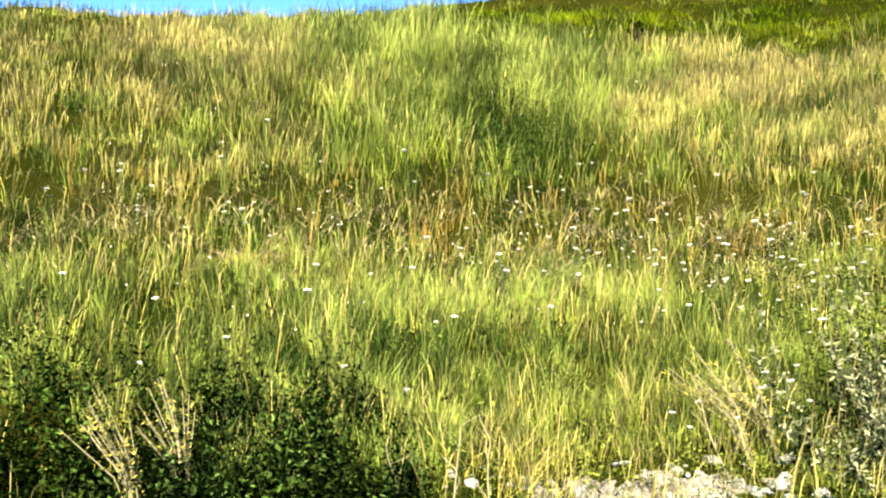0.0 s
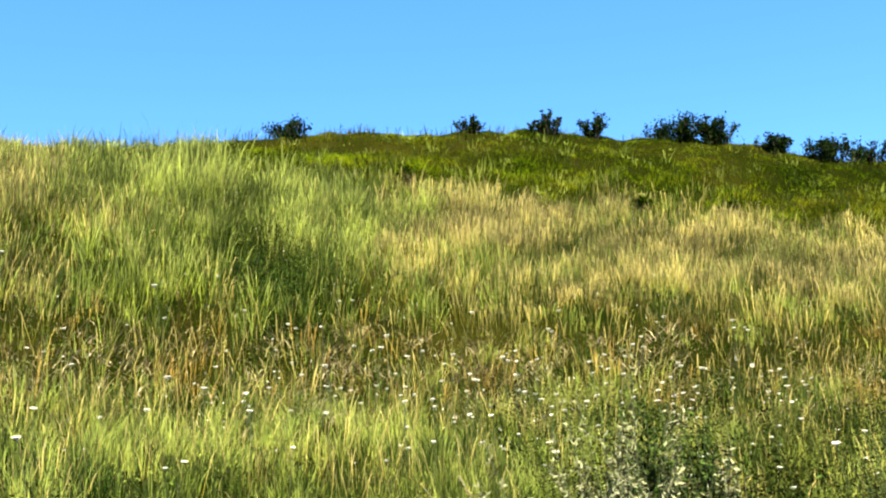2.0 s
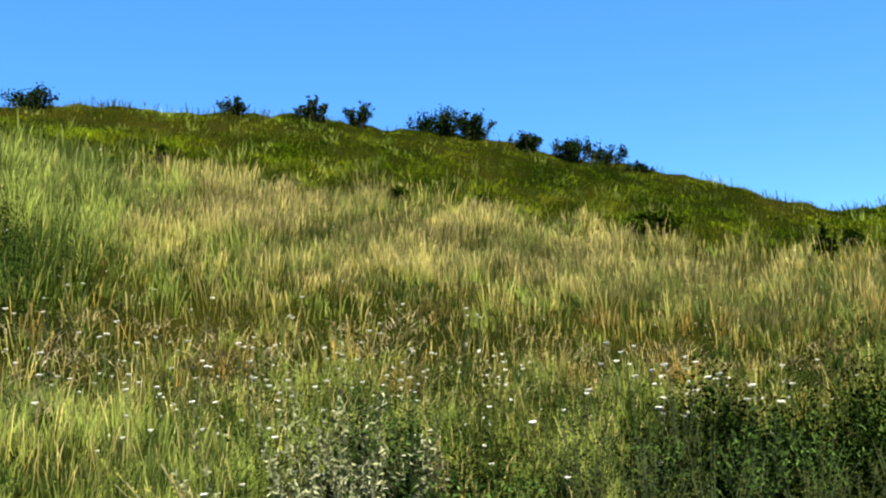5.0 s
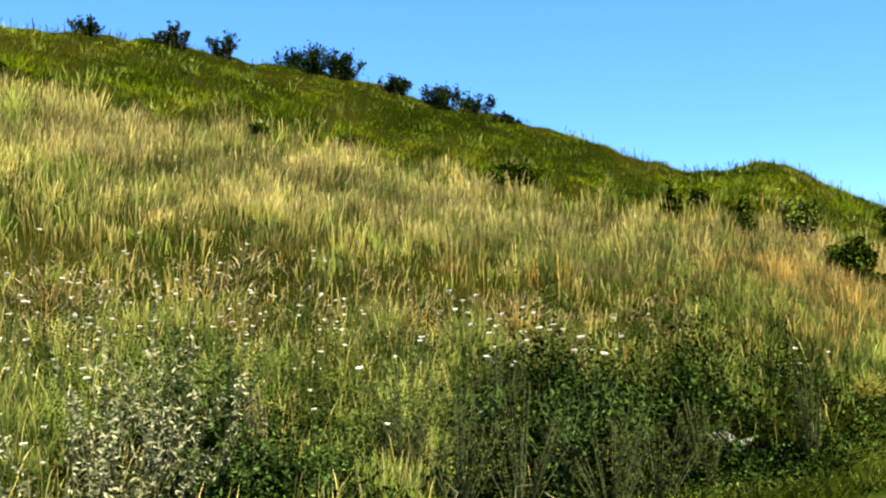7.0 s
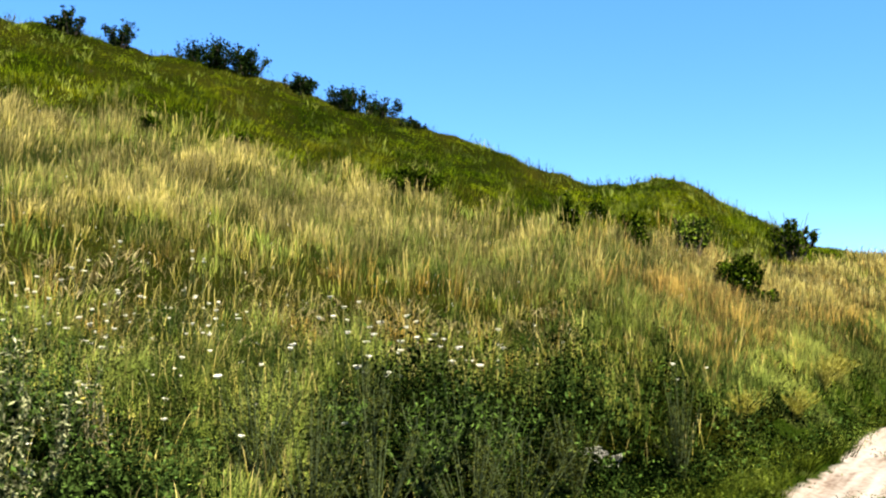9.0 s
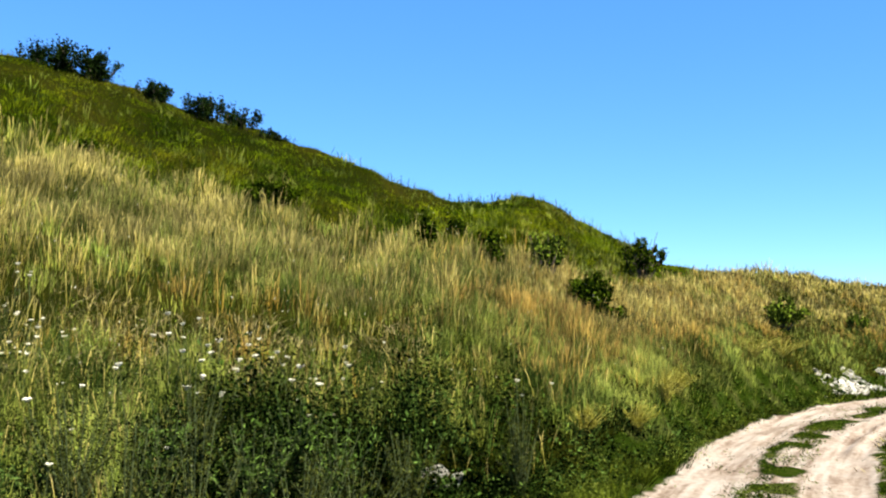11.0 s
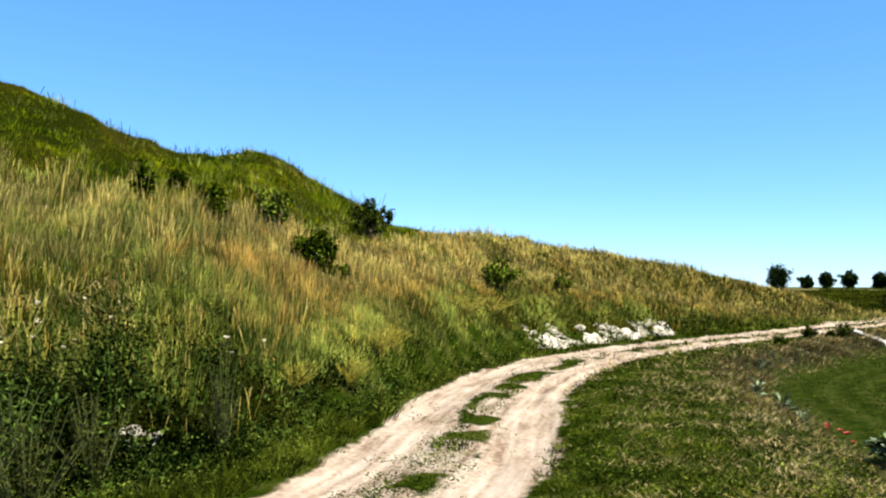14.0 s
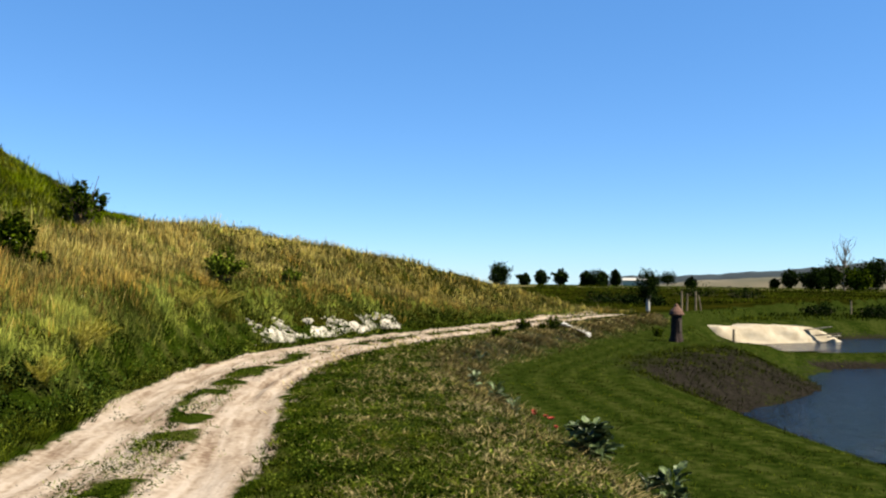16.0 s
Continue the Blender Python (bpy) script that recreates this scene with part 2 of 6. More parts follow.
# the hill by compass angle: how far and how high its shoulder and its ridge stand
AZ = [-75, -60, -30, -20, -10, 0, 5, 10, 17, 25, 32, 36, 39, 45, 50, 54, 57, 60, 62, 64, 65.5, 67, 68.4, 69.6, 71, 72.7, 75.2, 77.5, 80, 85, 89, 92.5, 96, 99.5, 103, 105, 108]
RIDGE_R = [30, 24, 19, 18, 18, 18.5, 19.2, 20, 21, 21, 21, 21, 21, 21, 21, 21, 21, 21.5, 22.2, 22.9, 23.6, 24, 24, 24, 24, 24, 24.4, 25.6, 27, 30, 33, 35, 37, 39.6, 42.5, 44, 48]
RIDGE_EL = [4, 9, 14.5, 15.3, 15.7, 15.7, 16.35, 17.15, 17.4, 17.2, 16.4, 15.95, 15.3, 13.65, 12.2, 11.15, 9.95, 8.7, 7.9, 7.72, 8.05, 8.18, 7.68, 6.85, 5.95, 5.15, 3.72, 3.5, 3.4, 2.55, 1.95, 1.3, 0.35, -0.5, -1.4, -1.8, -2]
SHOULDER_EL = [2, 6, 13.2, 14, 14.3, 14.6, 14.8, 14.9, 13.9, 12.8, 11.7, 11.01, 10.5, 9.1, 7.8, 6.7, 6, 6.1, 6.2, 6.2, 6.1, 5.8, 5.3, 4.5, 3.5, 2.9, 2.26, 2.11, 2, 1.5, 0.7, -0.2, -0.9, -1.4, -1.8, -2, -2.1]
MID_Z = [0.8, 1.4, 1.9, 1.9, 1.8, 1.7, 1.65, 1.6, 1.55, 1.5, 1.5, 1.44, 1.4, 1.3, 1.2, 1.05, 0.97, 1, 1.15, 1.25, 1.25, 1.2, 1.15, 1.08, 1.02, 1.02, 1.17, 1.29, 1.4, 1.2, 0.95, 0.75, 0.5, 0.3, 0.1, 0.05, 0]


def hill_raw(az, r):
    f = np.interp(az, foot_az, foot_r)
    d = np.interp(az, AZ, RIDGE_R)
    zr = 1.6 + d * np.tan(np.radians(np.interp(az, AZ, RIDGE_EL))) - 0.02 - 0.18 * smooth(70, 80, az)
    zr = np.maximum(zr, 0)
    d = np.maximum(d, f + 1.0)
    c = np.where((az < 60) & (f < 12), np.minimum(16.0, f + 0.66 * (d - f)), f + 0.58 * (d - f))
    zc = np.maximum(1.6 + c * np.tan(np.radians(np.interp(az, AZ, SHOULDER_EL))) - 0.5, 0)
    m, zm = f + 0.45 * (c - f), np.interp(az, AZ, MID_Z)
    zc, zm = np.minimum(zc, zr), np.minimum(zm, zr * 0.8)
    z = np.where(r < m, zm * (r - f) / (m - f), np.where(r < c, zm + (zc - zm) * (r - m) / (c - m), zc + (zr - zc) * (r - c) / (d - c)))
    back = zr - np.maximum(r - d, 0) * 0.02
    z = np.where(r > d, np.maximum(back, 0), z)
    return np.maximum(z, 0) * smooth(-110, -75, az) * (1 - smooth(104, 109, az))


def hill(x, y):
    az, r = np.degrees(np.arctan2(x - CX, y - CY)), np.hypot(x - CX, y - CY)
    z = 0
    for dr, da in ((0, 0), (-0.02, 0), (0.02, 0), (0, -0.45), (0, 0.45)):
        z = z + hill_raw(az + da, r * (1 + dr)) / 5
    return z


def wobble(x, y, size, seed=0.0):
    """Soft unevenness of the given size, about -1 to 1, from a few crossing waves."""
    out, rng = 0, random.Random(int(seed * 10) + 5)
    for i in range(7):
        a, k, p = rng.uniform(0, 6.28), rng.uniform(0.6, 1.7) * 6.28 / size, rng.uniform(0, 6.28)
        out = out + np.sin((x * math.cos(a) + y * math.sin(a)) * k + p)
    return out / 3.2


def height(x, y):
    x, y = np.asarray(x, float), np.asarray(y, float)
    z = hill(x, y)
    z = z + np.minimum(z, 1) * (0.06 * wobble(x, y, 3.2, 1) + 0.05 * wobble(x, y, 1.1, 2))
    e, _ = side_distance(bank_line, x, y)
    lawn = -0.45 * smooth(0, 1.3, e) - 0.008 * np.clip(e - 1.3, 0, 40)
    z = z + lawn
    qa, qb = inside_distance(POND_A, x, y), inside_distance(POND_B, x, y)
    low = (1 - smooth(4, 8, qa)) * (1 - smooth(2.5, 6, qb)) * (x > 26)
    z = z + low * (-1.0 - z)
    for pond, width in ((POND_A, 2.6), (POND_B, 2.2)):
        q = inside_distance(pond, x, y)
        z = np.where(q < width, z + (WATER_Z - 0.02 - z) * (1 - smooth(0, width, q)), z) - 0.5 * smooth(0, 2, -q)
    return z + 0.012 * wobble(x, y, 0.9, 3)


def mesh_ob(name, verts, faces, mat, smooth_shade=True):
    me = bpy.data.meshes.new(name)
    me.from_pydata(verts, [], faces)
    me.materials.append(mat)
    if smooth_shade:
        me.shade_smooth()
    return new(name, me)


def grid_faces(nu, nv, wrap=False):
    u, v = np.meshgrid(np.arange(nu if wrap else nu - 1), np.arange(nv - 1), indexing="ij")
    u2 = (u + 1) % nu
    return np.stack([u * nv + v, u2 * nv + v, u2 * nv + v + 1, u * nv + v + 1], -1).reshape(-1, 4)


def fast_mesh(name, verts, faces, mat, attrs=None, smooth_shade=False):
    """A mesh from arrays; faces is a list of arrays with 3 or 4 columns."""
    me = bpy.data.meshes.new(name)
    counts = np.concatenate([np.full(len(f), f.shape[1]) for f in faces])
    loops = np.concatenate([f.ravel() for f in faces]).astype(np.int32)
    me.vertices.add(len(verts))
    me.vertices.foreach_set("co", np.asarray(verts, np.float32).ravel())
    me.loops.add(len(loops))
    me.loops.foreach_set("vertex_index", loops)
    me.polygons.add(len(counts))
    starts = np.concatenate([[0], np.cumsum(counts)[:-1]]).astype(np.int32)
    me.polygons.foreach_set("loop_start", starts)
    if smooth_shade:
        me.polygons.foreach_set("use_smooth", np.ones(len(counts), bool))
    for key, values in (attrs or {}).items():
        at = me.attributes.new(key, "FLOAT", "POINT")
        at.data.foreach_set("value", np.asarray(values, np.float32))
    me.materials.append(mat)
    me.update(calc_edges=True)
    return me


def ground_mat():
    """Earth under the grass: brown litter and green growth darkened for shade between tufts, bare soil round the ponds,
    fields far off.
    """
    m, n, l, b = make_mat("ground_earth", 0.95, 0.0)
    n1, n2, n3 = noise_node(n, l, 0.5, 6), noise_node(n, l, 9.0, 5), noise_node(n, l, 0.012, 3)
    # meadow earth set near black, so the gaps in the grass look shaded
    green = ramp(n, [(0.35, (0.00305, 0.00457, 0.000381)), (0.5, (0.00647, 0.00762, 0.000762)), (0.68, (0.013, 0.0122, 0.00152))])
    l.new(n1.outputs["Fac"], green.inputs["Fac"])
    fields = ramp(n, [(0.40, (0.0126, 0.0229, 0.00457)), (0.52, (0.0206, 0.0297, 0.00686)), (0.60, (0.0824, 0.0686, 0.032)), (0.72, (0.0274, 0.0342, 0.00912))])
    l.new(n3.outputs["Fac"], fields.inputs["Fac"])
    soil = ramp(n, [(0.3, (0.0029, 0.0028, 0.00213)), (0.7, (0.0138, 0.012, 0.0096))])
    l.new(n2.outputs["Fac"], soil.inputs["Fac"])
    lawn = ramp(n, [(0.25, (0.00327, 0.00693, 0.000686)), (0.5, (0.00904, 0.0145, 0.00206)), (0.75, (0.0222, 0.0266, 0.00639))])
    mow = n.new("ShaderNodeAttribute")
    mow.attribute_name = "mow"
    stripe = n.new("ShaderNodeMath")
    stripe.operation = "MULTIPLY_ADD"
    stripe.inputs[1].default_value = 0.20
    nl = noise_node(n, l, 7.0, 7)
    l.new(mow.outputs["Fac"], stripe.inputs[0])
    l.new(nl.outputs["Fac"], stripe.inputs[2])
    cen = n.new("ShaderNodeMath")
    cen.operation = "SUBTRACT"
    cen.inputs[1].default_value = 0.10
    l.new(stripe.outputs[0], cen.inputs[0])
    l.new(cen.outputs[0], lawn.inputs["Fac"])
    last = green.outputs["Color"]
    for key, col in (("lawn", lawn.outputs["Color"]), ("far", fields.outputs["Color"]), ("soil", soil.outputs["Color"])):
        at = n.new("ShaderNodeAttribute")
        at.attribute_name = key
        wob = n.new("ShaderNodeMath")
        wob.operation = "ADD"
        l.new(at.outputs["Fac"], wob.inputs[0])
        l.new((n2 if key == "soil" else n1).outputs["Fac"], wob.inputs[1])
        sharp = ramp(n, [(0.72, (0, 0, 0)), (0.95, (1, 1, 1))])
        l.new(wob.outputs[0], sharp.inputs["Fac"])
        mx = n.new("ShaderNodeMix")
        mx.data_type = "RGBA"
        l.new(sharp.outputs["Color"], mx.inputs["Factor"])
        l.new(last, mx.inputs["A"])
        l.new(col, mx.inputs["B"])
        last = mx.outputs["Result"]
    l.new(last, b.inputs["Base Color"])
    bp = n.new("ShaderNodeBump")
    bp.inputs["Strength"].default_value, bp.inputs["Distance"].default_value = 0.7, 0.05
    l.new(n2.outputs["Fac"], bp.inputs["Height"])
    l.new(bp.outputs["Normal"], b.inputs["Normal"])
    return m


def build_ground():
    az = np.radians(np.concatenate([np.arange(-30, 125, 0.6), np.arange(125, 330, 2.5)]))
    r = np.concatenate([np.arange(0.3, 60, 0.34), 60 * 1.07 ** np.arange(0, 62)])
    a, rr = np.meshgrid(az, r, indexing="ij")
    x, y = CX + rr * np.sin(a), CY + rr * np.cos(a)
    z = height(x, y)
    d, _ = side_distance(road_line, x, y)
    z = z - 0.12 * (1 - smooth(1.35, 1.72, np.abs(d)))
    z = z - smooth(90, 400, rr) * 0.8 - 0.0056 * np.clip(rr - 400, 0, 3600)
    verts = np.stack([x, y, z], -1).reshape(-1, 3)
    q = np.minimum(inside_distance(POND_A, x, y), inside_distance(POND_B, x, y))
    spur = np.exp(-(((x - 21.3) / 3.4) ** 2 + ((y + 8.6) / 1.6) ** 2)) + np.exp(-(((x - 25.5) / 3.0) ** 2 + ((y + 11.6) / 2.0) ** 2))
    soil = np.clip(0.9 * spur + 0.55 * np.exp(-((x - 33) / 4.0) ** 2) * (y < -13) * (1 - smooth(0.3, 1.6, q)) + 0.5 * (1 - smooth(0, 1.5, q)) * (x > 30), 0, 0.8)
    e, _ = side_distance(bank_line, x, y)
    soil = np.maximum(soil, 0.4 * np.exp(-((e - 0.55) / 0.6) ** 2) * (x > 8) * (x < 34))
    far = 0.8 * smooth(120, 320, rr)
    soil = np.maximum(soil, 0.10 * smooth(1.0, 0.2, e) * (rr < 40) + 0.18 * np.exp(-((e - 0.2) / 0.7) ** 2) * (x > 8) * (x < 28))
    fd, _ = side_distance(foot_line, x, y)
    lawn = 0.75 * smooth(-0.2, 0.6, fd)
    mow = 0.5 + 0.5 * np.sin(e * 9.5 + 0.25 * wobble(x, y, 9, 12)) * smooth(1.2, 2.0, e)
    centre = len(verts)
    verts = np.concatenate([verts, [[CX, CY, float(height(np.array([CX]), np.array([CY]))[0])]]])
    nr = len(r)
    fan = np.array([[((i + 1) % len(az)) * nr, i * nr, centre] for i in range(len(az))])[:, [1, 0, 2]]
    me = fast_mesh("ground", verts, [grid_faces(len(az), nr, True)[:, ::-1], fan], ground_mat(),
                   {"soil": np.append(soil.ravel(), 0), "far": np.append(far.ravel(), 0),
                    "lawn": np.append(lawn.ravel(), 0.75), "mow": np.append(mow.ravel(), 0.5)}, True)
    return tagged(new("ground", me), "grassy ground with a steep meadow hillside and mown low lawn", "ground", kind="structure")


def road_mat():
    m, n, l, b = make_mat("chalky_track", 0.95, 0.0)
    at = n.new("ShaderNodeAttribute")
    at.attribute_name = "rut"
    n1, n2, n3 = noise_node(n, l, 1.3, 6), noise_node(n, l, 16, 5), noise_node(n, l, 4.0, 6)
    dirt = ramp(n, [(0.28, (0.0812, 0.056, 0.0396)), (0.44, (0.150, 0.118, 0.090)), (0.66, (0.215, 0.182, 0.150))])
    mixn = n.new("ShaderNodeMath")
    mixn.operation = "MULTIPLY_ADD"
    mixn.inputs[1].default_value = 0.5
    l.new(n2.outputs["Fac"], mixn.inputs[0])
    half = n.new("ShaderNodeMath")
    half.operation = "MULTIPLY"
    half.inputs[1].default_value = 0.5
    l.new(n1.outputs["Fac"], half.inputs[0])
    l.new(half.outputs[0], mixn.inputs[2])
    way = n.new("ShaderNodeCombineXYZ")
    for k, (key, f) in enumerate((("across", 9.0), ("along_track", 0.55))):
        aa = n.new("ShaderNodeAttribute")
        aa.attribute_name = key
        mm = n.new("ShaderNodeMath")
        mm.operation = "MULTIPLY"
        mm.inputs[1].default_value = f
        l.new(aa.outputs["Fac"], mm.inputs[0])
        l.new(mm.outputs[0], way.inputs[k])
    streak = n.new("ShaderNodeTexNoise")
    streak.inputs["Scale"].default_value, streak.inputs["Detail"].default_value = 1.0, 5
    l.new(way.outputs[0], streak.inputs["Vector"])
    worn = n.new("ShaderNodeMath")
    worn.operation = "MULTIPLY_ADD"
    worn.inputs[1].default_value = 0.85
    l.new(streak.outputs["Fac"], worn.inputs[0])
    l.new(mixn.outputs[0], worn.inputs[2])
    evened = n.new("ShaderNodeMath")
    evened.operation = "SUBTRACT"
    evened.inputs[1].default_value = 0.425
    l.new(worn.outputs[0], evened.inputs[0])
    l.new(evened.outputs[0], dirt.inputs["Fac"])
    turf = ramp(n, [(0.3, (0.00352, 0.00689, 0.000456)), (0.5, (0.00856, 0.0144, 0.00114)), (0.68, (0.0251, 0.0281, 0.0069))])
    nt = noise_node(n, l, 2.2, 7)
    l.new(nt.outputs["Fac"], turf.inputs["Fac"])
    edge = n.new("ShaderNodeMath")
    edge.operation = "MULTIPLY_ADD"
    edge.inputs[1].default_value = 0.7
    l.new(n3.outputs["Fac"], edge.inputs[0])
    l.new(at.outputs["Fac"], edge.inputs[2])
    sharp = ramp(n, [(0.72, (0, 0, 0)), (0.90, (1, 1, 1))])
    l.new(edge.outputs[0], sharp.inputs["Fac"])
    mx = n.new("ShaderNodeMix")
    mx.data_type = "RGBA"
    l.new(sharp.outputs["Color"], mx.inputs["Factor"])
    l.new(turf.outputs["Color"], mx.inputs["A"])
    l.new(dirt.outputs["Color"], mx.inputs["B"])
    l.new(mx.outputs["Result"], b.inputs["Base Color"])
    bp = n.new("ShaderNodeBump")
    bp.inputs["Strength"].default_value, bp.inputs["Distance"].default_value = 0.5, 0.03
    l.new(n2.outputs["Fac"], bp.inputs["Height"])
    l.new(bp.outputs["Normal"], b.inputs["Normal"])
    return m


def rut_profile(u, s):
    """How bare the track is, across (u metres left to right of its middle) and along it."""
    wl, wr = 0.06 * np.sin(s * 0.7) + 0.05 * np.sin(s * 1.9), 0.06 * np.sin(s * 0.9 + 1) + 0.04 * np.sin(s * 2.3)
    left = np.exp(-np.abs((u + 0.53 + wl) / 0.43) ** 3.0)
    right = np.exp(-np.abs((u - 0.72 + wr) / 0.40) ** 3.0)
    bare = 0.80 * smooth(-0.5, 0.4, wobble(s, u * 1.5, 1.6, 15)) * np.exp(-np.abs(u / 0.7) ** 4)
    fringe = 0.5 * smooth(0.1, 0.9, wobble(s, u * 2, 1.1, 16)) * np.exp(-np.abs((u - 1.15) / 0.25) ** 2)
    return np.maximum(np.maximum(left, right), np.maximum(bare, fringe))


def build_road():
    line = curve_points(ROAD_LINE, 0.16)
    line = line[(line[:, 0] > -14) & (line[:, 0] < 42.5)]
    tang = np.gradient(line, axis=0)
    tang /= np.linalg.norm(tang, axis=1)[:, None]
    right = np.stack([tang[:, 1], -tang[:, 0]], -1)
    s = np.concatenate([[0], np.cumsum(np.linalg.norm(np.diff(line, axis=0), axis=1))])
    u = np.linspace(-1.75, 1.75, 71)
    uu, ss = np.meshgrid(u, s)
    p = line[:, None] + right[:, None] * u[None, :, None]
    rut = rut_profile(uu, ss)
    z = height(p[..., 0], p[..., 1]) - 0.06 * rut + 0.012 * wobble(p[..., 0], p[..., 1], 0.5, 4)
    tread = np.exp(-((uu - 0.76) / 0.07) ** 2) * 0.03 - np.exp(-((uu - 0.62) / 0.06) ** 2) * 0.025 - np.exp(-((uu - 0.90) / 0.06) ** 2) * 0.02 + np.exp(-((uu + 0.50) / 0.08) ** 2) * 0.015
    z = z + tread * smooth(0, 0.3, np.sin(ss * 0.21) + 0.6) - 0.12 * smooth(1.62, 1.75, np.abs(uu)) + 0.006
    verts = np.concatenate([p, z[..., None]], -1).reshape(-1, 3)
    me = fast_mesh("road", verts, [grid_faces(len(s), len(u))], road_mat(), {"rut": rut.ravel(), "across": uu.ravel(), "along_track": ss.ravel()}, True)
    return tagged(new("road", me), "pale chalky dirt track with two wheel ruts and grass between", "dirt road", kind="structure")


build_ground()
build_road()

m_water, wn_, wl_, wb = make_mat("pond_water", 0.08, 0.5)
wb.inputs["Base Color"].default_value = (0.004, 0.007, 0.011, 1)
wb.inputs["Specular IOR Level"].default_value = 0.09
ripple = noise_node(wn_, wl_, 5.0, 3)
ripple2 = noise_node(wn_, wl_, 1.1, 2)
rsum = wn_.new("ShaderNodeMath")
wl_.new(ripple.outputs["Fac"], rsum.inputs[0])
wl_.new(ripple2.outputs["Fac"], rsum.inputs[1])
wbump = wn_.new("ShaderNodeBump")
wbump.inputs["Strength"].default_value, wbump.inputs["Distance"].default_value = 1.0, 0.30
wl_.new(rsum.outputs[0], wbump.inputs["Height"])
wl_.new(wbump.outputs["Normal"], wb.inputs["Normal"])
for name, poly in (("pond_water", POND_A), ("far_pond_water", POND_B)):
    ring = curve_points([*poly, poly[0]], 1.0)
    mid = ring.mean(0)
    ring = mid + (ring - mid) * 1.03
    n_r = len(ring)
    ob = mesh_ob(name, [(*p, WATER_Z) for p in ring] + [(*mid, WATER_Z)], [(i, (i + 1) % n_r, n_r) for i in range(n_r)], m_water)
    tagged(ob, "rippled blue pond water below grassy banks", "pond", kind="structure")

# ---- meadow ----
rng = np.random.default_rng(11)


def blades(name, x, y, h, w, mat, label, lean=0.25, curl=0.5, head=0.0, wind=(0.06, -0.02), tone=None, ox=None, oy=None, category="grass", plain=None):
    """Grass blades as one mesh: a tapered stalk in two joints; head widens the top as a seed head does. ox, oy: the way each blade leans.
    plain: which blades are short or far enough for a single straight taper."""
    n = len(x)
    z = height(x, y) - 0.03
    a = rng.uniform(0, 6.283, n)
    amount = h * lean * rng.uniform(0.2, 1.4, n)
    b = rng.uniform(0, 6.283, n)
    ox, oy = (np.cos(b), np.sin(b)) if ox is None else (ox, oy)
    bx, by = ox * amount + wind[0] * h, oy * amount + wind[1] * h
    base = np.stack([x, y, z], -1)
    mid = base + np.stack([bx * 0.35, by * 0.35, h * 0.55], -1)
    tip = base + np.stack([bx * (0.6 + curl), by * (0.6 + curl), h * rng.uniform(0.86, 1.0, n)], -1)
    side = np.stack([np.cos(a), np.sin(a), np.zeros(n)], -1) * w[:, None] * 0.5
    tone = rng.uniform(0, 1, n) if tone is None else tone
    if head > 0:
        upper = mid + (tip - mid) * 0.55
        v = np.stack([base - side * 0.7, base + side * 0.7, upper - side * (0.6 + head), upper + side * (0.6 + head), tip], 1)
        al = np.tile([0, 0, 0.8, 0.8, 1.0], (n, 1))
    else:
        v = np.stack([base - side, base + side, mid - side * 0.85, mid + side * 0.85, tip], 1)
        al = np.tile([0, 0, 0.45, 0.45, 1.0], (n, 1))
    plain = np.zeros(n, bool) if plain is None else plain
    f, q = ~plain, plain
    nf, nq = int(f.sum()), int(q.sum())
    k, kq = np.arange(nf)[:, None] * 5, nf * 5 + np.arange(nq)[:, None] * 3
    vq = np.stack([base - side * 1.3, base + side * 1.3, tip], 1)[q]
    verts = np.concatenate([v[f].reshape(-1, 3), vq.reshape(-1, 3)])
    tones = np.concatenate([np.repeat(tone[f], 5), np.repeat(tone[q], 3)])
    along = np.concatenate([al[f].ravel(), np.tile([0.1, 0.1, 1.0], nq)])
    faces = [c for c in (k + np.array([[0, 1, 3, 2]]), k + np.array([[2, 3, 4]]), kq + np.array([[0, 1, 2]])) if len(c)]
    me = fast_mesh(name, verts, faces, mat, {"tone": tones, "along": along})
    return tagged(new(name, me), label, category, kind="stuff")


def polar_points(n, az0, az1, r0, r1, power=0.0):
    """Points spread evenly by compass angle and by the logarithm of distance."""
    az = np.radians(rng.uniform(az0, az1, n))
    r = r0 * (r1 / r0) ** rng.uniform(0, 1, n)
    return CX + r * np.sin(az), CY + r * np.cos(az), np.degrees(az), r


def sow(n, az0, az1, r0, r1):
    """Sown places on the bank and hill, off the track, with their share of each zone."""
    x, y, az, r = polar_points(n, az0, az1, r0, r1)
    d, _ = side_distance(foot_line, x, y)
    ok = d < rng.uniform(-0.3, 0.4, n)
    x, y, az, r = x[ok], y[ok], az[ok], r[ok]
    f = np.interp(az, foot_az, foot_r)
    rd = np.interp(az, AZ, RIDGE_R)
    u = (r - f) / (rd - f)
    return x, y, az, r, u


